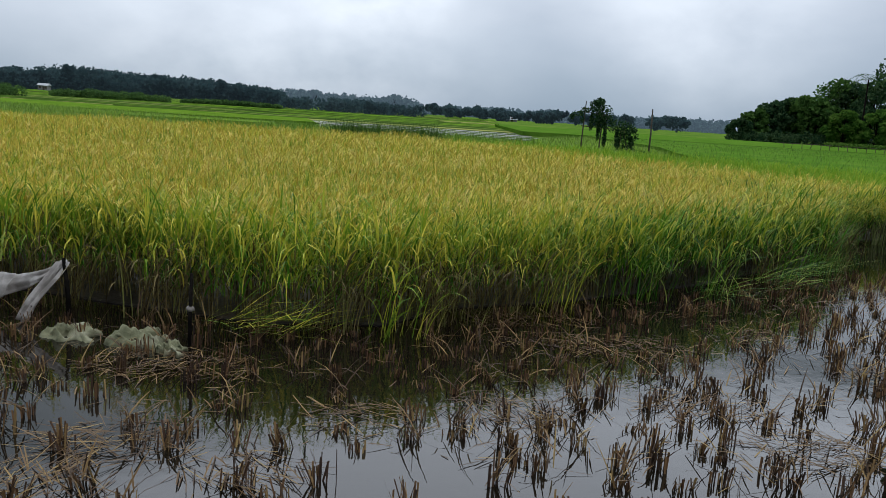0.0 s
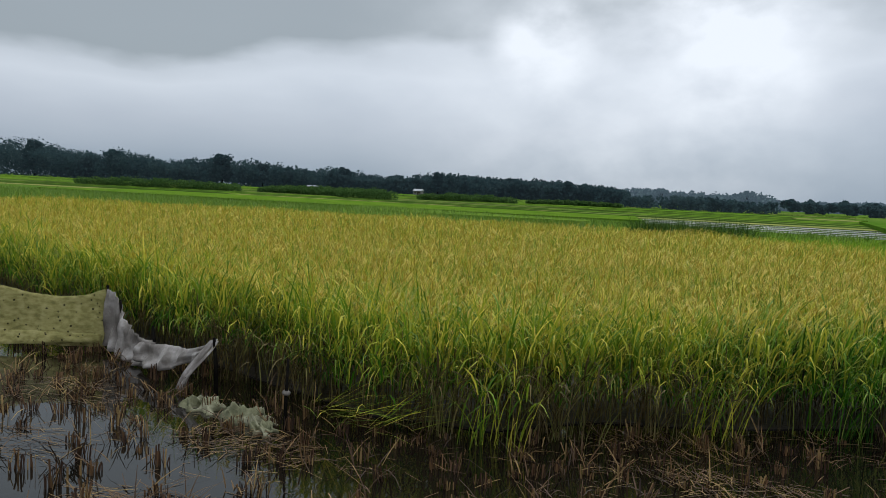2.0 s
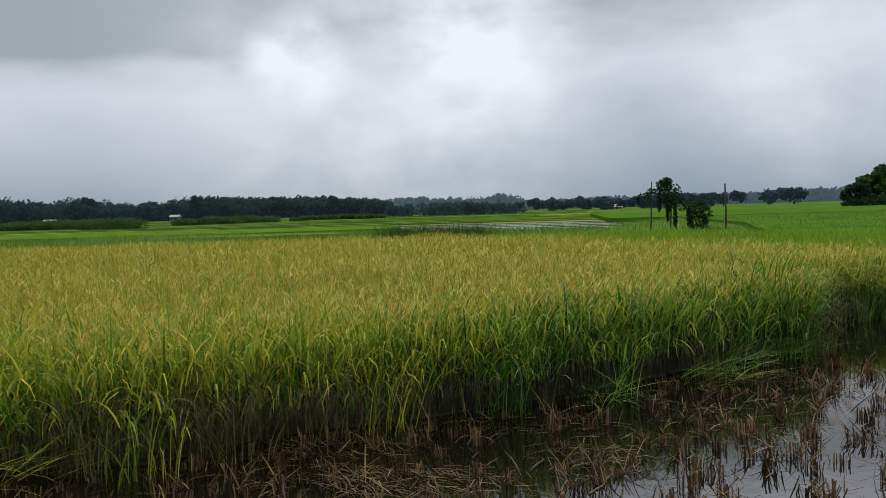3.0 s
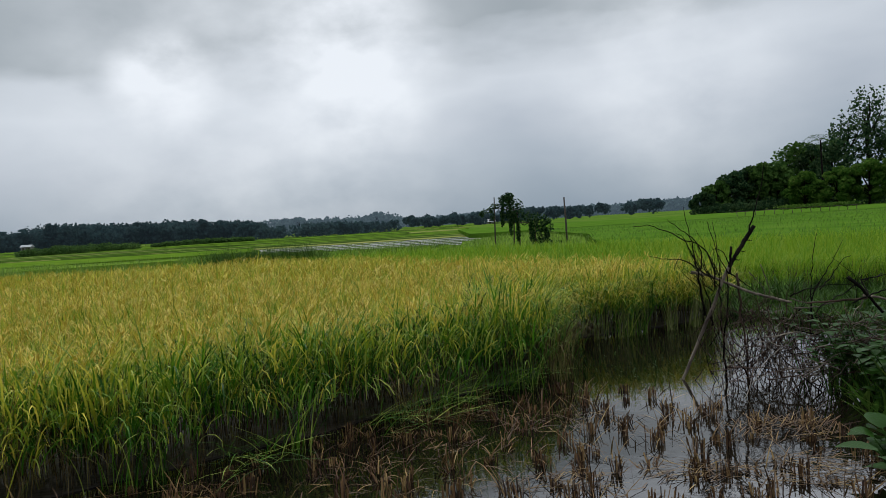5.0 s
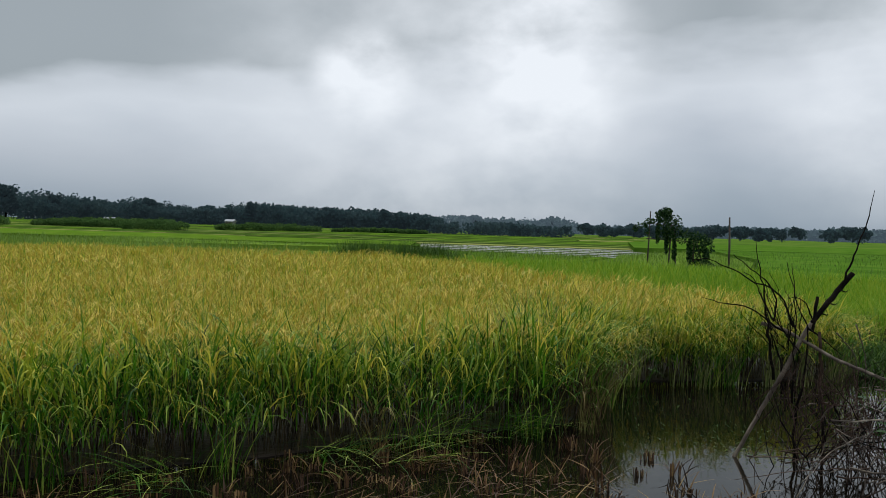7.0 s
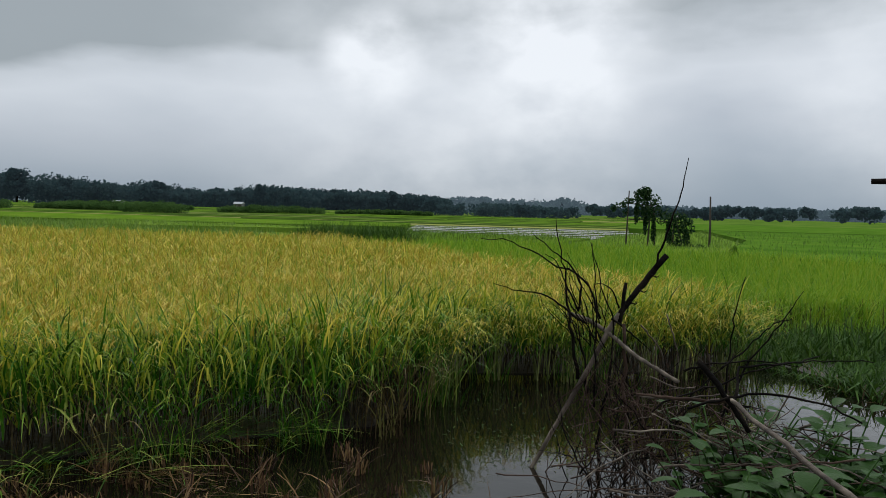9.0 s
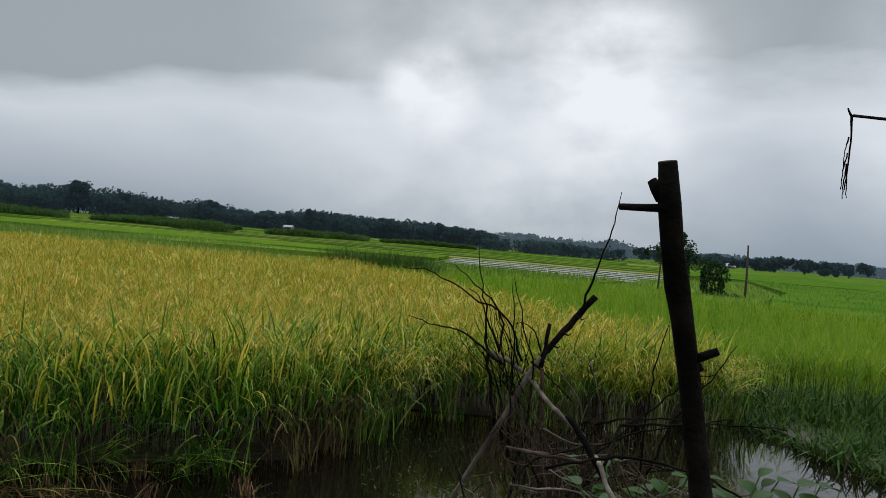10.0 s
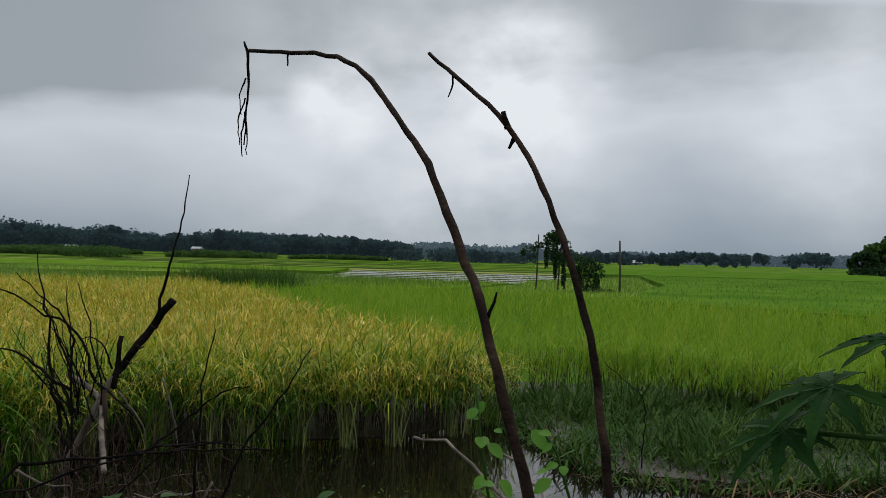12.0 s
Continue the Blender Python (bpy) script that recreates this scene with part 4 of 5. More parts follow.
for x, y, rx, ry, c in ((-5.5, 4.95, 0.55, 0.28, 420), (-3.0, 6.25, 0.6, 0.22, 200), (-2.75, 5.75, 0.8, 0.25, 260), (-5.45, 3.85, 0.4, 0.25, 240), (-5.7, 3.35, 0.35, 0.2, 200), (-4.85, 3.6, 0.3, 0.2, 120),
                        (-2.4, 5.6, 0.5, 0.25, 120), (0.1, 7.3, 0.6, 0.3, 120), (2.7, 7.2, 0.4, 0.3, 330), (2.45, 6.4, 0.45, 0.3, 330), (1.8, 6.55, 0.3, 0.2, 180), (-1.85, 3.95, 0.35, 0.25, 220), (-1.6, 6.9, 0.7, 0.3, 110),
                        (-0.8, 5.2, 0.3, 0.2, 120), (-3.6, 4.4, 0.35, 0.2, 150), (-2.2, 4.6, 0.4, 0.25, 200), (-6.9, 4.2, 0.4, 0.3, 200), (-7.6, 5.2, 0.6, 0.3, 260), (0.9, 6.6, 0.35, 0.2, 160), (-1.2, 6.1, 0.5, 0.3, 100),
                        (-4.3, 4.2, 0.3, 0.2, 110), (1.3, 7.9, 0.6, 0.3, 130), (0.6, 8.3, 0.4, 0.2, 160), (-0.4, 4.6, 0.3, 0.2, 120)):
    straw_heap(x, y, rx, ry, int(c * 0.6))
straw_heap(-1.5, 5.4, 5.2, 1.9, 800, "loose straw scattered over the paddy water", lift=0.02, long=0.22)
# bent green rice lying over the water's edge
for x, y, az in ((-0.17, 7.85, 2.2), (-1.1, 7.2, 2.9), (0.5, 8.75, 2.0), (0.25, 8.3, 2.4), (-5.3, 5.45, 1.6), (-5.0, 5.5, 1.4), (1.0, 9.0, 2.3)):
    count = 60 if x > -3 else 30
    q = np.column_stack([x + RNG.normal(0, 0.12, count), y + RNG.normal(0, 0.08, count), RNG.uniform(0.03, 0.2, count)])
    v, f = blades(q, az + RNG.normal(0, 0.5, count), RNG.uniform(0.3, 0.65, count), RNG.uniform(0.007, 0.012, count), RNG.uniform(0.9, 1.35, count), RNG.uniform(0.2, 0.6, count), 3)
    tagged(sheet("fallen_rice", v, f, M["edge"] if x > -3 else M["gold"]), "bent green rice leaves fallen over the water", "rice", "fallen rice at the edge", "stuff")

# floating bits of weed on the dark water
q = scatter([(1.9, 9.4), (3.2, 8.8), (4.6, 10.4), (4.6, 12.0), (3.0, 11.4), (1.9, 11.0)], 0.07)
q = q[wave(q, 0.4, 3) + RNG.normal(0, 0.35, len(q)) > 0.15]
n = len(q)
v, f = blades(np.column_stack([q, np.full(n, 0.006)]), RNG.uniform(0, 6.28, n), RNG.uniform(0.015, 0.045, n), RNG.uniform(0.008, 0.018, n), RNG.uniform(1.1, 1.5, n), np.full(n, 0.1), 1, 0.6)
tagged(sheet("floating_weed", v, f, M["bank_green"]), "small green weed floating on dark water", "water weed", kind="stuff")

# two long reeds that stand over the ripe rice
for x, y, z, az, c in ((-2.66, 8.1, 1.22, -1.2, 0.35), (-2.45, 8.15, 1.12, 0.8, 0.2), (-3.31, 10.9, 1.2, 0.3, 0.1), (-3.25, 10.95, 1.0, 1.8, 0.3)):
    reed = thing("reed", "long dark green reed above the rice", "reed", "reeds in the rice", (x, y, 0))
    m = 5
    v, f = blades(np.column_stack([RNG.normal(0, 0.03, (m, 2)), np.full(m, -0.02)]), np.full(m, az) + RNG.normal(0, 0.4, m), np.linspace(z * 0.7, z * 1.05, m), np.full(m, 0.016), RNG.uniform(0.0, 0.12, m), np.full(m, c), 5)
    sheet("blades", v, f, M["edge"], reed)

# ---- weedy bank on the far side of the pool ----
BANKWEED = [(5.05, 13.2), (5.6, 12.1), (5.95, 11.45), (6.8, 11.35), (7.9, 11.8), (14, 10.9), (24, 9), (24, 12.2), (10, 13.7), (8.0, 14.1), (6.4, 14.7), (5.2, 14.3)]
slab("bank", BANKWEED, -0.2, 0.05, M["mud"], "low muddy bank overgrown with weeds", "bank")
p = scatter([(4.9, 13.2), (5.45, 12.0), (5.85, 11.25), (6.8, 11.2), (7.9, 11.6), (14, 10.8), (16, 13), (10, 14.2), (8.0, 14.6), (6.4, 15.0), (4.9, 14.4)], 0.075)
p = p[wave(p, 0.25, 6) > -0.55]
b = np.repeat(p, 7, 0)
n = len(b)
hh = 0.17 * (1 + 0.8 * wave(b, 0.45)) * (1 + 0.6 * (b[:, 1] - 11.5) / 3)
v, f = blades(np.column_stack([b + RNG.normal(0, 0.05, b.shape), np.full(n, 0.0)]), RNG.uniform(0, 6.28, n), np.clip(hh, 0.04, 0.6) * RNG.uniform(0.5, 1.8, n), RNG.uniform(0.010, 0.034, n), RNG.uniform(0.1, 1.0, n), RNG.gamma(2, 0.6, n), 2)
tagged(sheet("bank_grass", v, f, M["bank_green"]), "tangled dark green grass and weeds on the bank", "grass", kind="stuff")
q = scatter([(5.2, 12.8), (5.7, 11.3), (6.8, 10.9), (8.2, 11.3), (8.2, 11.7), (6.8, 11.4), (5.9, 11.6), (5.4, 12.9)], 0.07)
n = len(q)
v, f = blades(np.column_stack([q, np.full(n, 0.006)]), RNG.uniform(0, 6.28, n), RNG.uniform(0.05, 0.25, n), RNG.uniform(0.008, 0.02, n), RNG.uniform(0.5, 1.5, n), np.full(n, 0.3), 2, 0.4)
tagged(sheet("floating_weed", v, f, M["straw"]), "dead weed floating at the bank's edge", "water weed", kind="stuff")

# ---- net fence ----
netting = material("yellow_netting", [(0.20, 0.18, 0.055), (0.34, 0.31, 0.11), (0.44, 0.40, 0.17)], 14, 0.9, 0.3, 90, stretch=(1, 1, 2))
nnt = netting.node_tree
speck, dots, see, gauze = nnt.nodes.new("ShaderNodeTexVoronoi"), nnt.nodes.new("ShaderNodeMath"), nnt.nodes.new("ShaderNodeBsdfTransparent"), nnt.nodes.new("ShaderNodeMixShader")
speck.inputs["Scale"].default_value = 17.0
nnt.links.new(nnt.nodes["Texture Coordinate"].outputs["Object"], speck.inputs["Vector"])
tint = nnt.nodes.new("ShaderNodeMix")
tint.data_type = "RGBA"
dots.operation = "LESS_THAN"
dots.inputs[1].default_value = 0.17
nnt.links.new(speck.outputs["Distance"], dots.inputs[0])
nnt.links.new(dots.outputs[0], tint.inputs["Factor"])
nnt.links.new(nnt.nodes["Color Ramp"].outputs[0], tint.inputs[6])
tint.inputs[7].default_value = (0.06, 0.05, 0.02, 1)
nnt.links.new(tint.outputs[2], nnt.nodes["Principled BSDF"].inputs["Base Color"])
gauze.inputs[0].default_value = 0.3
nnt.links.new(nnt.nodes["Principled BSDF"].outputs[0], gauze.inputs[1])
nnt.links.new(see.outputs[0], gauze.inputs[2])
nnt.links.new(gauze.outputs[0], nnt.nodes["Material Output"].inputs[0])
plastic = material("dirty_white_plastic", [(0.07, 0.06, 0.05), (0.18, 0.16, 0.14), (0.44, 0.41, 0.38)], 5, 0.55, 0.4, 25)
sack = material("pale_green_sacking", [(0.08, 0.085, 0.045), (0.17, 0.17, 0.095), (0.29, 0.28, 0.19)], 7, 0.85, 0.4, 60)
fence = thing("net_fence", "sagging yellow net and torn white plastic fence on stakes", "fence", at=(-8.36, 6.42, 0))
ALONG, ASIDE = Vector((0.941, -0.338, 0)), Vector((-0.338, -0.941, 0))


def cloth(name, top, low, cols, lines, fold, mat, parent, thick=0.004):
    """A hanging cloth between two edges; edges are (along, height, aside)."""
    a, b = smooth_line(top, cols), smooth_line(low, cols)
    bm = bmesh.new()
    grid = []
    for i in range(cols):
        col = []
        for j in range(lines):
            k = j / (lines - 1)
            u, z, w = a[i] * (1 - k) + b[i] * k
            z += fold * 0.5 * noise.noise(Vector((u * 6, k * 3, 1.7)))
            w += fold * 1.6 * noise.noise(Vector((u * 5, k * 2.5, fold * 90)))
            w += fold * (math.sin(i * 0.9 + 1.5 * k) * (0.3 + 0.7 * k) + 0.5 * math.sin(i * 2.1 + 4 * k))
            col.append(bm.verts.new(ALONG * u + ASIDE * w + Vector((0, 0, z))))
        grid.append(col)
    for i in range(cols - 1):
        for j in range(lines - 1):
            bm.faces.new((grid[i][j], grid[i + 1][j], grid[i + 1][j + 1], grid[i][j + 1]))
    ob = part(name, bm, mat, parent)
    sol = ob.modifiers.new("thickness", "SOLIDIFY")
    sol.thickness = thick
    return ob


cloth("netting", [(-1.5, 0.6, 1.3), (-1.15, 0.65, 1.05), (-0.82, 0.63, 0.79), (-0.6, 0.57, 0.57), (-0.4, 0.535, 0.38), (-0.2, 0.545, 0.18), (0, 0.62, 0)], [(-1.5, 0.06, 1.36), (-0.8, 0.08, 0.84), (-0.4, 0.06, 0.47), (0, 0.05, 0.05)], 60, 14, 0.016, netting, fence)
cloth("hem", [(-1.4, 0.19, 1.3), (-0.7, 0.2, 0.76), (0, 0.18, 0.07)], [(-1.4, 0.04, 1.37), (-0.7, 0.05, 0.82), (0, 0.1, 0.1)], 40, 5, 0.02, netting, fence)
cloth("plastic_sheet", [(0, 0.63, -0.01), (0.2, 0.57, 0.0), (0.45, 0.36, 0), (0.75, 0.26, 0.02), (1.05, 0.27, 0.02)], [(0, 0.08, 0.03), (0.35, 0.03, 0.05), (0.75, 0.02, 0.08), (1.0, 0.05, 0.1)], 40, 12, 0.03, plastic, fence)
cloth("plastic_sheet", [(0.85, 0.25, 0.1), (1.3, 0.29, 0.06), (1.68, 0.33, 0.04), (1.95, 0.42, 0.0)], [(0.9, 0.10, 0.16), (1.2, 0.08, 0.16), (1.5, 0.14, 0.12), (1.9, 0.34, 0.04)], 34, 9, 0.025, plastic, fence)
cloth("plastic_tail", [(1.88, 0.42, 0.02), (1.95, 0.44, 0.0), (2.0, 0.43, 0.0)], [(1.70, 0.03, 0.2), (1.76, 0.02, 0.22), (1.8, 0.03, 0.2)], 10, 14, 0.02, plastic, fence)
for u, w, z, lean in ((-1.15, 1.04, 0.68, 0.03), (0.0, 0.0, 0.66, 0.04), (0.28, 0.0, 0.55, 0.10), (0.93, 0.0, 0.40, 0.0), (1.95, 0.0, 0.46, 0.03)):
    bm = bmesh.new()
    tube(bm, [ALONG * (u + lean) + ASIDE * w + Vector((0, 0, -0.12)), ALONG * (u + 0.02) + ASIDE * w + Vector((0, 0, z * 0.5)), ALONG * u + ASIDE * (w + 0.012) + Vector((0, 0, z))], [0.017, 0.016, 0.012], 7, 0.1)
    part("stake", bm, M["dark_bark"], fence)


def rag(x, y, w, d, h, mat, label):
    """A crumpled piece of cloth lying at the water's edge."""
    bm = bmesh.new()
    nx, ny = 30, 20
    g = [[None] * ny for _ in range(nx)]
    for i in range(nx):
        for j in range(ny):
            u, q = i / (nx - 1) - 0.5, j / (ny - 1) - 0.5
            bulge = max(0.0, 1 - (2 * u) ** 2) * max(0.0, 1 - (2 * q) ** 2)
            ridge = 1 - 2.2 * abs(noise.noise(Vector((u * 3.2 + x * 7, q * 2.6 + y, 3))))
            z = h * bulge ** 0.45 * (0.35 + 0.9 * ridge + 0.5 * noise.noise(Vector((u * 9 + x, q * 9, 5)))) - 0.012
            g[i][j] = bm.verts.new((w * u + 0.03 * math.sin(q * 11), d * q + 0.03 * math.sin(u * 13 + x), max(z, -0.02)))
    for i in range(nx - 1):
        for j in range(ny - 1):
            bm.faces.new((g[i][j], g[i + 1][j], g[i + 1][j + 1], g[i][j + 1]))
    ob = part("rag", bm, mat)
    ob.location = (x, y, 0)
    ob.modifiers.new("thickness", "SOLIDIFY").thickness = 0.004
    return tagged(ob, label, "rag", "rags at the paddy edge")


rag(-6.35, 5.42, 0.34, 0.26, 0.08, sack, "crumpled pale green sacking on wet straw")
rag(-5.85, 5.30, 0.42, 0.24, 0.11, sack, "crumpled pale sacking half in the water")
rag(-5.62, 5.16, 0.16, 0.16, 0.07, sack, "small crumpled white plastic in the water")
stake = thing("short_stake", "short dark stake with a torn pale scrap on top", "stake", at=(-5.53, 5.3, 0))
bm = bmesh.new()
tube(bm, [(0, 0, -0.1), (0.0, 0, 0.2), (0.01, 0, 0.50)], [0.014, 0.013, 0.010], 6, 0.1)
part("shaft", bm, M["dark_bark"], stake)
bm = bmesh.new()
bmesh.ops.create_icosphere(bm, subdivisions=2, radius=0.03)
for vert in bm.verts:
    vert.co *= 1 + 0.35 * noise.noise(vert.co * 30)
    vert.co.z = vert.co.z * 0.7 + 0.26
part("scrap", bm, plastic, stake)

# ---- brush pile ----
brush = thing("brush_pile", "pile of dead grey branches standing in shallow water", "brush pile", at=(3.2, 9.0, 0))
OFF = Vector((3.2, 9.0, 0))


kink_rng = random.Random(3)


def branch(pts, r0, r1, mat="bark", name="branch", n=9, sides=7, rough=0.12, parent=brush, off=OFF):
    line = smooth_line([Vector(q) - off for q in pts], n + (n if name == "twig" else n // 2))
    n = len(line)
    size = sum((Vector(a) - Vector(b)).length for a, b in zip(pts, pts[1:]))
    kink = size / n * (0.10 if name == "twig" else 0.035 if name == "stem" else 0.03 if name == "pole_branch" else 0.08)
    line = [line[0]] + [q + np.array([kink_rng.gauss(0, kink) for _ in range(3)]) for q in line[1:-1]] + [line[-1]]
    if name == "twig":
        r0, r1 = r0 * 0.72, r1 * 0.75
    bm = bmesh.new()
    tube(bm, line, [r0 + (r1 - r0) * i / (n - 1) for i in range(n)], sides, rough)
    return part(name, bm, M[mat], parent)


branch([(2.60, 9.0, -0.12), (2.85, 9.03, 0.36), (3.0, 9.045, 0.65), (3.14, 9.06, 0.94), (3.22, 9.067, 1.06)], 0.014, 0.018, "bark", "pole_branch", 12)
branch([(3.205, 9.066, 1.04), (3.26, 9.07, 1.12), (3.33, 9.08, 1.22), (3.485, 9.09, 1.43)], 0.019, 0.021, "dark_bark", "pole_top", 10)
for z, r in ((1.12, 0.008), (1.2, 0.007), (1.3, 0.007)):
    q = Vector((3.26, 9.06, z)) + Vector(((z - 1.12) * 0.73, 0, 0))
    branch([q, q + Vector((0.03, -0.02, -0.012)), q + Vector((0.045, -0.02, 0.0))], r, 0.003, "dark_bark", "stub", 4, 5)
branch([(3.40, 9.08, 1.30), (3.47, 9.05, 1.55), (3.54, 9.03, 1.80), (3.585, 9.02, 2.05)], 0.012, 0.003, "dark_bark", "twig")
branch([(2.87, 9.19, 1.011), (3.0, 9.13, 0.98), (3.136, 9.05, 0.91), (3.3, 8.8, 0.81), (3.5, 8.5, 0.74)], 0.015, 0.012, "bark", "pole_branch", 12)
branch([(3.575, 7.60, 0.88), (3.671, 7.09, 0.842), (3.767, 6.60, 0.805), (3.862, 6.11, 0.76), (3.96, 5.8, 0.45), (4.0, 5.7, 0.03)], 0.010, 0.0115, "bark", "pole_branch", 12)
branch([(3.45, 7.60, 1.03), (3.50, 7.57, 0.98), (3.56, 7.54, 0.9), (3.66, 7.5, 0.75)], 0.014, 0.011, "dark_bark", "stump", 6)
branch([(3.61, 7.58, 0.86), (3.66, 7.75, 0.98), (3.76, 7.8, 0.99), (3.95, 7.95, 0.98), (4.15, 8.2, 0.98)], 0.007, 0.003, "dark_bark")
branch([(3.2, 7.75, 0.83), (3.42, 7.62, 0.85), (3.6, 7.59, 0.86)], 0.006, 0.010, "brown_bark")
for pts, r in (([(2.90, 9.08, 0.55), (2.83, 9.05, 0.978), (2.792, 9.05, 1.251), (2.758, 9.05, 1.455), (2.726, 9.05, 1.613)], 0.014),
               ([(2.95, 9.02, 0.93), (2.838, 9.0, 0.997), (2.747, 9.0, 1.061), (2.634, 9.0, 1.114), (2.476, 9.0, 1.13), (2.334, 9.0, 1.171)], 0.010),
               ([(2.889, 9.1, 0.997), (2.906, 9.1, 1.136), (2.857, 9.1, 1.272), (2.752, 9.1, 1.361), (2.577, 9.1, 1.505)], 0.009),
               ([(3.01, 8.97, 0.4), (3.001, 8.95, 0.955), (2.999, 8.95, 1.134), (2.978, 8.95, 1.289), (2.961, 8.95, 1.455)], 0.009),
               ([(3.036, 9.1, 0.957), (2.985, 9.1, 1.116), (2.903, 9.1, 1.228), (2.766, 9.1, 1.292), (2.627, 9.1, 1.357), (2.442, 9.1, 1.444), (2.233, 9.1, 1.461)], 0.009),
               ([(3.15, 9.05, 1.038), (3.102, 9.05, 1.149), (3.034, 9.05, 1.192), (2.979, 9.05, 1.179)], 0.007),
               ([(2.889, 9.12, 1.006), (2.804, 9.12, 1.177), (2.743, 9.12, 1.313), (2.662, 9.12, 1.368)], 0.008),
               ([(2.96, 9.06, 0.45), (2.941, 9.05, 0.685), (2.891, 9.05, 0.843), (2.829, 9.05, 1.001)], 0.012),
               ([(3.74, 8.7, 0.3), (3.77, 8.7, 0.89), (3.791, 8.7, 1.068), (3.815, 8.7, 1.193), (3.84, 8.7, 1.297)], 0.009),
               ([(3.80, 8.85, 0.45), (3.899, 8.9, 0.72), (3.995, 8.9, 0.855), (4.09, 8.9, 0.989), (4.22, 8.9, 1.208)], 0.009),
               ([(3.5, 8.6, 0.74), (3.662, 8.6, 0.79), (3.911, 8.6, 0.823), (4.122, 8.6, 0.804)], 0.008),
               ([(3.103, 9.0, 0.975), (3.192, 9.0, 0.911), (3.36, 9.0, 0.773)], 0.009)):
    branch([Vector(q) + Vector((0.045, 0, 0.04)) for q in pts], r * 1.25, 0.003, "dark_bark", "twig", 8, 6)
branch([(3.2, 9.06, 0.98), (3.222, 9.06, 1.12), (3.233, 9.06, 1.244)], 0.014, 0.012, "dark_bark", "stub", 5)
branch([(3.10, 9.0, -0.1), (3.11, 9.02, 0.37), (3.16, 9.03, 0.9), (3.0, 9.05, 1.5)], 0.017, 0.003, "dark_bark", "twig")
rnd = random.Random(11)
branch([(3.276, 7.75, 0.747), (3.388, 7.81, 0.812), (3.529, 7.87, 0.843), (3.708, 7.93, 0.901), (3.87, 7.99, 0.954), (4.039, 8.05, 0.978), (4.376, 8.11, 0.978)], 0.005, 0.003, "dark_bark", "branch", 14)
branch([(3.39, 7.45, 0.849), (3.533, 7.47, 0.896), (3.658, 7.49, 0.923), (3.826, 7.51, 0.913), (3.976, 7.53, 0.882), (4.13, 7.55, 0.811)], 0.0065, 0.004, "dark_bark", "branch", 12)
branch([(3.241, 8.0, 0.761), (3.436, 8.02, 0.753), (3.639, 8.04, 0.787)], 0.006, 0.004, "bark", "branch", 7)
branch([(3.321, 8.9, 0.996), (3.437, 8.9, 0.859), (3.477, 8.9, 0.729)], 0.007, 0.004, "bark", "twig", 7)
branch([(3.487, 9.0, 1.057), (3.547, 9.0, 0.881), (3.574, 9.0, 0.732)], 0.007, 0.004, "bark", "twig", 7)
branch([(4.064, 8.3, 0.791), (4.01, 8.3, 0.682), (3.979, 8.3, 0.604)], 0.007, 0.005, "bark", "twig", 7)
branch([(3.314, 8.2, 0.819), (3.443, 8.2, 0.772), (3.542, 8.2, 0.775)], 0.008, 0.004, "bark", "twig", 7)
branch([(3.71, 8.4, 0.846), (3.872, 8.45, 0.985), (4.0, 8.5, 1.092), (4.11, 8.55, 1.121)], 0.008, 0.003, "dark_bark", "twig", 9)
branch([(3.566, 8.5, 0.655), (3.71, 8.53, 0.795), (3.855, 8.56, 0.936)], 0.006, 0.003, "dark_bark", "twig", 7)
branch([(3.22, 8.95, 0.99), (3.24, 8.92, 0.55), (3.27, 8.9, -0.08)], 0.011, 0.010, "brown_bark", "branch", 8)
for i in range(22):
    # thin straight twigs of the upright fan, bundled near its foot
    a = Vector((rnd.uniform(2.88, 3.12), 9.05 + rnd.uniform(-0.1, 0.1), rnd.uniform(0.8, 1.0)))
    e = a + Vector((rnd.uniform(-0.30, 0.06), rnd.uniform(-0.15, 0.15), rnd.uniform(0.2, 0.5)))
    branch([a, (a + e) / 2 + Vector((rnd.uniform(-0.05, 0.03), 0, rnd.uniform(0, 0.04))), e], rnd.uniform(0.004, 0.007), 0.002, "dark_bark", "twig", 5, 5)
for i in range(190):
    # tangle of thin brown twigs that hangs round the crossing and stands in the water
    c = Vector((rnd.gauss(3.30, 0.22), rnd.gauss(8.8, 0.22), rnd.uniform(0.0, 0.7)))
    d = Vector((rnd.gauss(0, 0.4), rnd.gauss(0, 0.25), rnd.choice((1, 1, 0.25)))).normalized() * rnd.uniform(0.12, 0.36)
    branch([c - d, c + Vector((rnd.uniform(-0.05, 0.05), 0, 0)), c + d], rnd.uniform(0.003, 0.007), 0.002, "brown_bark" if i % 4 else "dark_bark", "twig", 4, 4)
for i in range(170):
    # dead sticks that stand and lie crosswise over one another towards the bank
    c = Vector((rnd.gauss(3.62, 0.30), rnd.gauss(8.55, 0.30), rnd.uniform(0.05, 0.55)))
    up = i % 5 < 3
    way = rnd.uniform(0, 3.14)
    d = Vector((math.cos(way) * (0.55 if up else 1), rnd.uniform(-0.6, 0.6), rnd.uniform(0.5, 1.2) if up else rnd.gauss(0.1, 0.3))).normalized() * rnd.uniform(0.12, 0.42)
    branch([c - d, c + Vector((rnd.uniform(-0.05, 0.05), 0, rnd.uniform(-0.02, 0.05))), c + d], rnd.uniform(0.004, 0.009), 0.002, ("bark", "brown_bark", "brown_bark", "dark_bark")[i % 4], "twig", 5, 5)

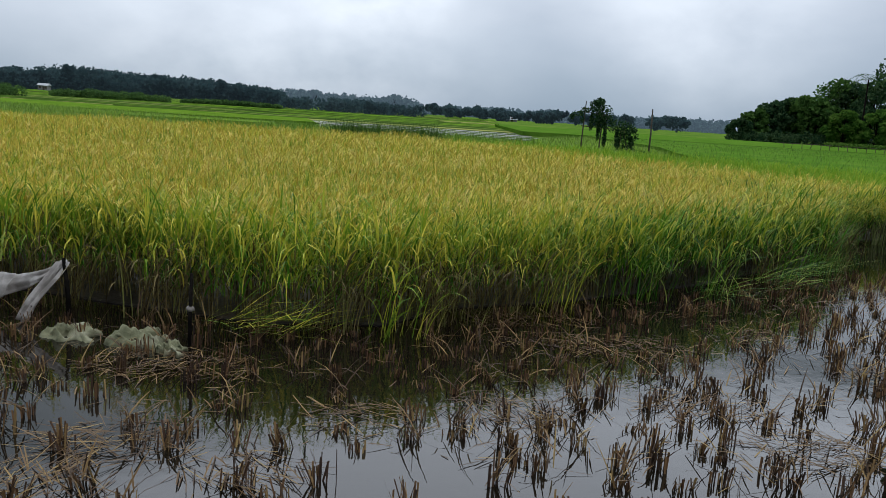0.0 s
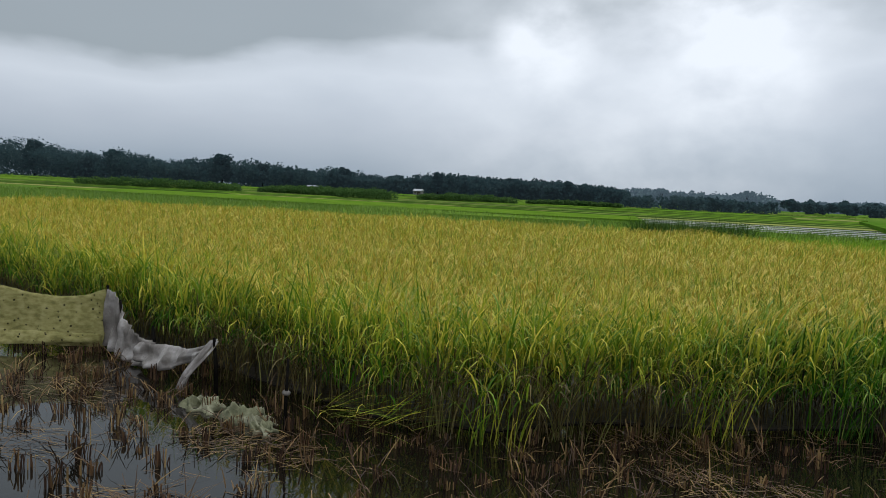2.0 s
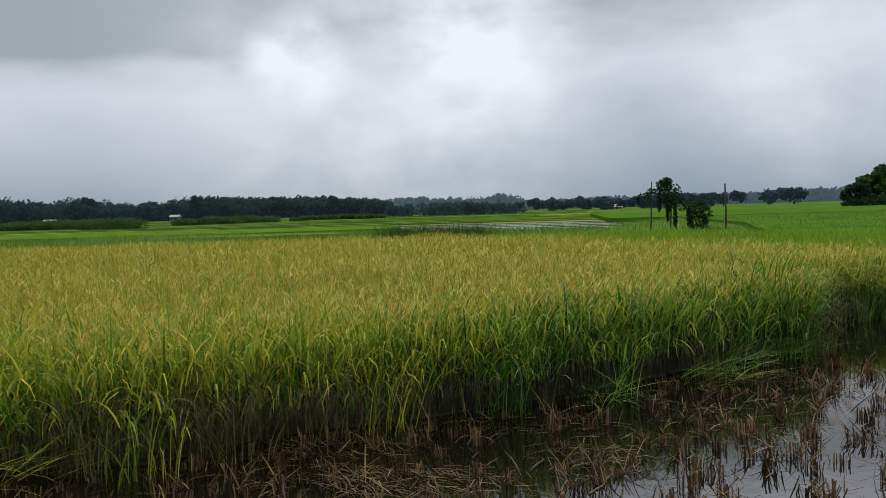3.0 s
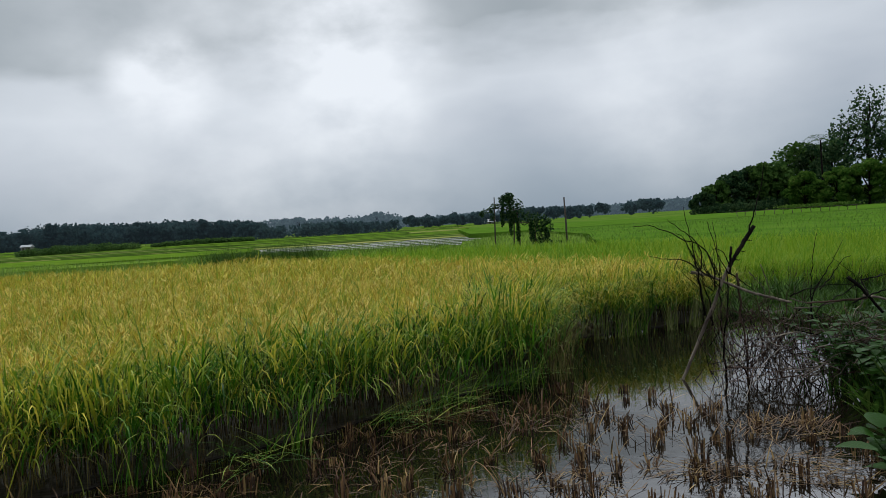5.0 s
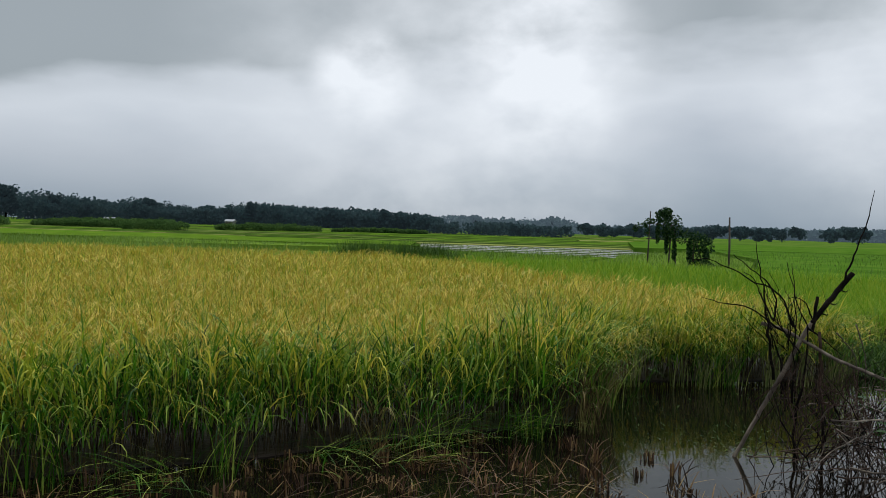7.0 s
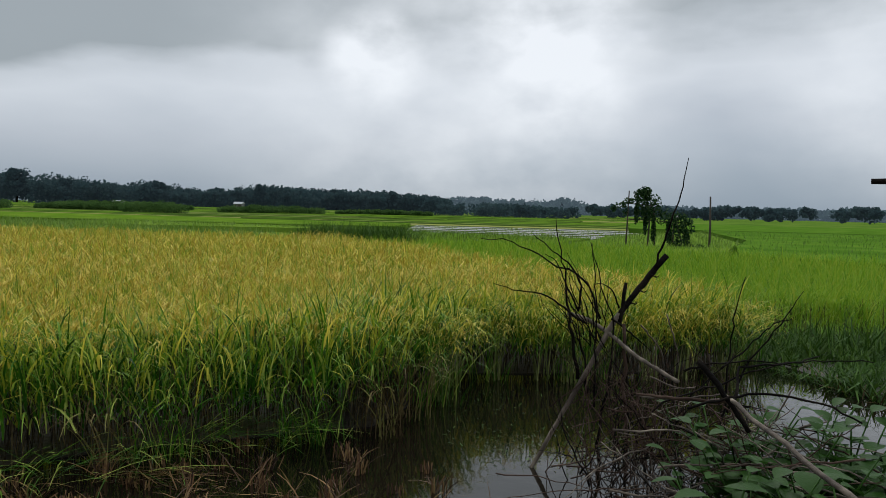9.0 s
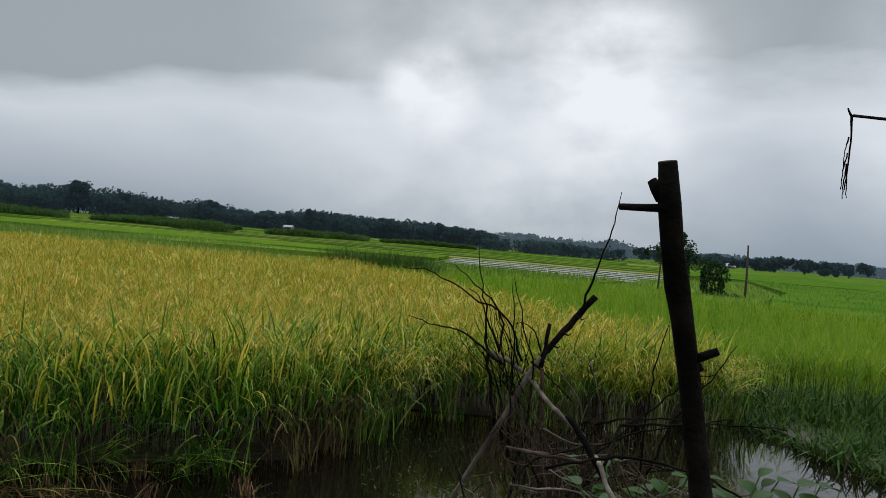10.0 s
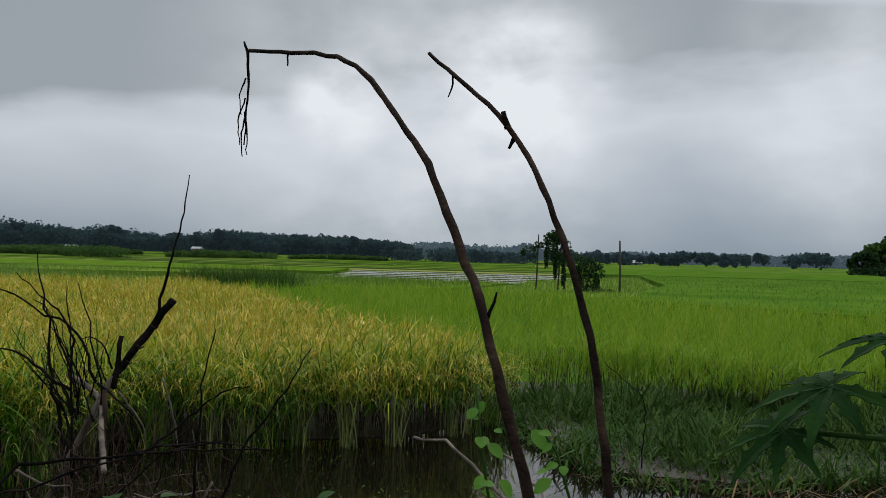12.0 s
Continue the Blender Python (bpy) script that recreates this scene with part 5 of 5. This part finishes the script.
for i in range(95):
    # pale sticks lying over one another on the near side of the pile
    c = Vector((rnd.gauss(3.88, 0.24), rnd.gauss(8.2, 0.24), rnd.uniform(0.12, 0.55)))
    way = rnd.choice((rnd.gauss(0.35, 0.4), rnd.gauss(2.5, 0.4)))
    d = Vector((math.cos(way), rnd.uniform(-0.5, 0.5), rnd.gauss(0.2, 0.35))).normalized() * rnd.uniform(0.15, 0.42)
    branch([c - d, c + Vector((0, 0, rnd.uniform(-0.02, 0.05))), c + d], rnd.uniform(0.005, 0.010), 0.003, "bark" if i % 3 else "brown_bark", "twig", 5, 5)

# ---- broad-leaved weeds ----


def leaf_mesh(bm, base, tip_dir, up, length, width, fold=0.25):
    """An oval leaf with a folded midrib."""
    t = tip_dir.normalized()
    s = t.cross(up).normalized()
    nrm = s.cross(t)
    rows = []
    for i in range(6):
        q = i / 5
        w = width * 0.5 * max(0.03, math.sin(math.pi * min(1, q * 0.92 + 0.06)) ** 0.75)
        c = base + t * (length * q) - up * (length * 0.18 * q * q)
        rows.append((bm.verts.new(c - s * w + nrm * w * fold), bm.verts.new(c), bm.verts.new(c + s * w + nrm * w * fold)))
    for (a, b, c), (d, e, g) in zip(rows, rows[1:]):
        bm.faces.new((a, b, e, d))
        bm.faces.new((b, c, g, e))


def weed(x, y, h, leaves, size, label="broad-leaved green water weed", z=0.0):
    top = thing("weed", label, "weed", "broad-leaved weeds beside the brush", (x, y, z))
    for i in range(max(2, leaves // 4)):
        a = rnd.uniform(0, 6.28)
        end = Vector((math.cos(a) * h * 0.35, math.sin(a) * h * 0.35, h * rnd.uniform(0.6, 1.0)))
        bm = bmesh.new()
        tube(bm, smooth_line([(0, 0, -0.1 - z), end * 0.5 + Vector((0, 0, h * 0.1)), end], 5), [0.006, 0.0055, 0.005, 0.0045, 0.004], 5)
        stalk = part("stem", bm, M["weed"], top)
        for j in range(4):
            b = a + j * 1.7 + rnd.uniform(-0.5, 0.5)
            d = Vector((math.cos(b), math.sin(b), rnd.uniform(-0.1, 0.8)))
            bm = bmesh.new()
            leaf_mesh(bm, end * (1 - 0.14 * j), d, Vector((0, 0, 1)), size * rnd.uniform(0.7, 1.2), size * rnd.uniform(0.62, 0.9))
            part("leaf", bm, M["weed"], stalk)
    return top


for i in range(64):
    x, y = rnd.uniform(3.5, 4.75), rnd.uniform(7.0, 8.5)
    if x > 3.3 + (y - 6.6) * 0.95 + 0.9 or x < 3.1 + (y - 7) * 0.05:
        x = rnd.uniform(3.6, 4.3)
    weed(x, y, rnd.uniform(0.35, 0.72), rnd.choice((12, 14, 16)), rnd.uniform(0.09, 0.14))
for x, y, h in ((-1.35, 4.05, 0.25), (2.75, 6.15, 0.3), (2.6, 5.9, 0.3), (2.9, 6.35, 0.28), (2.95, 6.0, 0.35), (-1.15, 3.8, 0.28)):
    weed(x, y, h, 8, 0.18, "broad-leaved green weed at the bank")
# plain green mound of creeping stems under the weeds
q = scatter([(3.3, 7.1), (4.4, 7.1), (4.9, 8.6), (3.9, 8.7)], 0.06)
n = len(q)
v, f = blades(np.column_stack([q, np.full(n, -0.02)]), RNG.uniform(0, 6.28, n), RNG.uniform(0.2, 0.5, n), RNG.uniform(0.015, 0.04, n), RNG.uniform(0.1, 0.9, n), RNG.uniform(0.2, 1.2, n), 3)
tagged(sheet("creeping_weed", v, f, M["bush"]), "low creeping green weed under the branches", "weed", kind="stuff")

# ---- bamboo post beside the path ----
post = thing("bamboo_post", "dark weathered bamboo post with cut side stubs", "post", at=(3.94, 6.52, 0))
PO = Vector((3.94, 6.52, 0))
axis = [Vector(c) - PO for c in ((4.09, 6.74, -0.15), (4.01, 6.61, 0.25), (3.878, 6.40, 0.85), (3.755, 6.21, 1.46), (3.70, 6.12, 1.69), (3.672, 6.075, 1.87))]
line = smooth_line(axis, 25)
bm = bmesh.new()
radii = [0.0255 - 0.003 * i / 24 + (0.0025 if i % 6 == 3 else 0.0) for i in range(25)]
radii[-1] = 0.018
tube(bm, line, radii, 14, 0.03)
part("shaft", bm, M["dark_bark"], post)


def stub(c, d, r0, r1, name="side_stub"):
    c = Vector(c) - PO
    d = Vector(d)
    bm = bmesh.new()
    tube(bm, [c, c + d * 0.5, c + d], [r0, (r0 + r1) / 2, r1], 8, 0.1)
    part(name, bm, M["dark_bark"], post)


stub((3.752, 6.205, 1.475), (0.055, -0.02, 0.03), 0.011, 0.008)
stub((3.76, 6.22, 1.46), (0.02, 0.0, 0.012), 0.020, 0.015)
stub((3.68, 6.08, 1.78), (-0.09, 0.04, 0.0), 0.009, 0.007)
stub((3.67, 6.09, 1.80), (-0.024, 0.004, 0.034), 0.014, 0.010)

# ---- two bowed saplings ----
SAP = Vector((5.27, 6.78, 0))
bowed = thing("bowed_stick", "tall bare stick bowed over with a broken hanging tip", "stick", "bowed sticks on the bank", tuple(SAP))
branch([(5.31, 6.80, -0.1), (5.29, 6.82, 1.0), (5.273, 6.84, 1.273), (5.241, 6.86, 1.385), (5.218, 6.88, 1.459), (5.187, 6.93, 1.569), (5.155, 6.98, 1.646), (5.105, 7.06, 1.746), (5.037, 7.16, 1.885), (4.946, 7.28, 2.006), (4.841, 7.4, 2.136), (4.73, 7.5, 2.211), (4.561, 7.6, 2.254), (4.413, 7.68, 2.282)], 0.0145, 0.0055, "pole_bark", "stem", 44, 9, 0.16, bowed, SAP)
branch([(4.408, 7.68, 2.285), (4.412, 7.68, 2.2), (4.41, 7.68, 2.1), (4.405, 7.68, 2.0)], 0.005, 0.002, "dark_bark", "hanging_tip", 8, 5, 0.2, bowed, SAP)
for dx, z0, z1 in ((-0.014, 2.14, 2.0), (0.006, 2.1, 1.97), (-0.006, 2.08, 1.965), (-0.012, 2.2, 2.09)):
    branch([(4.405, 7.68, z0), (4.405 + dx, 7.68 + dx, (z0 + z1) / 2), (4.408 + dx * 1.2, 7.68, z1)], 0.003, 0.0015, "dark_bark", "hanging_tip", 6, 4, 0.2, bowed, SAP)
branch([(4.408, 7.68, 2.28), (4.395, 7.685, 2.31)], 0.005, 0.003, "dark_bark", "spur", 3, 5, 0.1, bowed, SAP)
branch([(5.187, 6.93, 1.565), (5.206, 6.922, 1.62)], 0.005, 0.002, "dark_bark", "spur", 3, 5, 0.1, bowed, SAP)
branch([(4.561, 7.6, 2.25), (4.561, 7.6, 2.215)], 0.003, 0.002, "dark_bark", "spur", 3, 5, 0.1, bowed, SAP)
SAP2 = Vector((5.40, 6.85, 0))
bowed2 = thing("bowed_stick", "bare bowed stick with a forked top", "stick", "bowed sticks on the bank", tuple(SAP2))
branch([(5.43, 6.82, -0.1), (5.42, 6.84, 1.0), (5.412, 6.86, 1.276), (5.393, 6.9, 1.444), (5.378, 6.93, 1.54), (5.358, 6.97, 1.62), (5.337, 7.0, 1.694), (5.303, 7.05, 1.783), (5.255, 7.13, 1.895), (5.204, 7.165, 1.973), (5.151, 7.21, 2.034), (5.079, 7.27, 2.103), (5.008, 7.333, 2.174)], 0.0125, 0.0045, "pole_bark", "stem", 40, 9, 0.16, bowed2, SAP2)
branch([(5.21, 7.163, 1.963), (5.199, 7.163, 2.0)], 0.008, 0.005, "dark_bark", "spur", 3, 6, 0.1, bowed2, SAP2)
branch([(5.226, 7.153, 1.945), (5.213, 7.153, 1.918)], 0.006, 0.003, "dark_bark", "spur", 3, 5, 0.1, bowed2, SAP2)
branch([(5.074, 7.275, 2.108), (5.072, 7.275, 2.08), (5.064, 7.275, 2.055)], 0.003, 0.0015, "dark_bark", "spur", 4, 5, 0.1, bowed2, SAP2)
# light twigs and a young vine at their foot
vine = thing("vine", "young climbing vine with bright green leaves", "vine", at=(5.25, 7.1, 0))
VO = Vector((5.25, 7.1, 0))
for pts in ([(5.33, 7.3, 0.0), (5.30, 7.2, 0.7), (5.19, 7.1, 1.18), (5.16, 7.1, 1.42)], [(5.36, 7.3, 0.0), (5.38, 7.2, 0.8), (5.36, 7.1, 1.2), (5.28, 7.1, 1.36)]):
    branch(pts, 0.006, 0.003, "weed", "stem", 10, 5, 0.05, vine, VO)
for k in range(20):
    pts = ([(5.17, 7.1, 1.43), (5.20, 7.1, 1.2)], [(5.27, 7.1, 1.36), (5.40, 7.12, 1.16)])[k % 2]
    c = Vector(pts[0]).lerp(Vector(pts[1]), rnd.random()) + Vector((rnd.uniform(-0.03, 0.03), rnd.uniform(-0.03, 0.03), rnd.uniform(-0.02, 0.02)))
    size = rnd.uniform(0.02, 0.042)
    bm = bmesh.new()
    leaf_mesh(bm, c - VO, Vector((rnd.uniform(-1, 1), rnd.uniform(-0.9, 0.2), rnd.uniform(-0.7, 0.3))), Vector((0, -0.5, 1)).normalized(), size, size * 0.8)
    part("leaf", bm, M["vine_leaf"], vine)
for pts in ([(4.97, 7.5, 1.205), (5.06, 7.395, 1.225), (5.2, 7.18, 1.18), (5.29, 7.05, 1.08), (5.36, 6.95, 0.6), (5.38, 6.9, -0.05)], [(5.17, 7.4, 1.225), (5.25, 7.28, 1.19), (5.34, 7.1, 1.11), (5.42, 6.98, 0.6), (5.45, 6.95, -0.05)]):
    twigs = thing("fallen_twig", "pale bare bent twig leaning at the pool edge", "twig", "pale twigs", (5.38, 6.95, 0))
    branch(pts, 0.005, 0.0065, "bark", "twig", 12, 6, 0.1, twigs, Vector((5.38, 6.95, 0)))
sapling = thing("dead_twig", "small forked dead twig standing at the bank", "twig", at=(6.1, 11.6, 0))
branch([(6.15, 11.6, 0.0)] + [(6.164, 11.6, 0.568), (6.022, 11.6, 0.722), (5.848, 11.6, 0.874)], 0.008, 0.004, "dark_bark", "twig", 9, 5, 0.1, sapling, Vector((6.1, 11.6, 0)))

# ---- lobed leaves of a papaya plant on the bank ----
papaya_leaf = material("papaya_leaf", [(0.004, 0.020, 0.003), (0.009, 0.037, 0.005), (0.020, 0.062, 0.009)], 9, 0.7, 0.2, 50, glow_through=0.2, spec=0.06)
papaya = thing("papaya_plant", "young papaya plant with large lobed dark leaves", "plant", at=(6.55, 6.75, 0))
PP = Vector((6.55, 6.75, 0))
bm = bmesh.new()
tube(bm, smooth_line([(0, 0, -0.1), (0.02, 0, 0.6), (0, 0, 1.35)], 8), [0.05 - 0.003 * i for i in range(8)], 10, 0.05)
part("stem", bm, M["pole_wood"], papaya)


def lobed_leaf(centre, toward, normal, size, lobes=8):
    """A hand-shaped leaf: pointed lobes with teeth round a centre."""
    t = Vector(toward).normalized()
    nn = Vector(normal).normalized()
    s = nn.cross(t).normalized()
    nn = t.cross(s)
    c = Vector(centre) - PP
    bm = bmesh.new()
    for i in range(lobes):
        a = (i / (lobes - 1) - 0.5) * 4.7
        reach = size * (1.0 - 0.09 * abs(i - (lobes - 1) / 2)) * rnd.uniform(0.88, 1.08)
        d = t * math.cos(a) + s * math.sin(a)
        e = nn.cross(d).normalized()
        rows = []
        for j in range(12):
            q = j / 11
            w = reach * (0.02 + 0.095 * math.sin(math.pi * min(1.0, q * 0.95 + 0.02)) ** 0.8) * (1.0 + (0.42 if j % 3 == 1 else -0.12) * (q > 0.25)) * (1 - q ** 6 * 0.9)
            m = c + d * (reach * q) - nn * (reach * 0.30 * q * q)
            rows.append((bm.verts.new(m - e * w + nn * w * 0.35 - d * w * 0.2), bm.verts.new(m), bm.verts.new(m + e * w + nn * w * 0.35 - d * w * 0.2)))
        for (p0, p1, p2), (p3, p4, p5) in zip(rows, rows[1:]):
            bm.faces.new((p0, p1, p4, p3))
            bm.faces.new((p1, p2, p5, p4))
    leaf = part("leaf", bm, papaya_leaf, papaya, smooth=False)
    leaf.modifiers.new("thickness", "SOLIDIFY").thickness = 0.0012
    bm = bmesh.new()
    tube(bm, smooth_line([Vector((0, 0, 1.3)), (c + Vector((0, 0, 1.3))) / 2 + Vector((0, 0, 0.04)), c], 8), [0.009 - 0.0006 * i for i in range(8)], 7)
    part("leaf_stalk", bm, M["weed"], papaya)


lobed_leaf((5.80, 6.95, 1.47), (-1, 0.2, -0.35), (-0.15, -0.3, 1), 0.165)
lobed_leaf((5.73, 6.97, 1.385), (-1, 0.1, -0.45), (-0.2, -0.35, 1), 0.135)
lobed_leaf((5.90, 6.93, 1.56), (-0.6, 0.5, 0.0), (0.0, -0.25, 1), 0.14)
lobed_leaf((6.15, 6.7, 1.62), (-0.2, -1, 0.0), (0.0, -0.2, 1), 0.24)
lobed_leaf((6.9, 6.6, 1.65), (1, -0.3, 0.0), (0.1, -0.2, 1), 0.26)
lobed_leaf((6.6, 7.15, 1.6), (0.1, 1, 0.0), (0.0, 0.2, 1), 0.26)
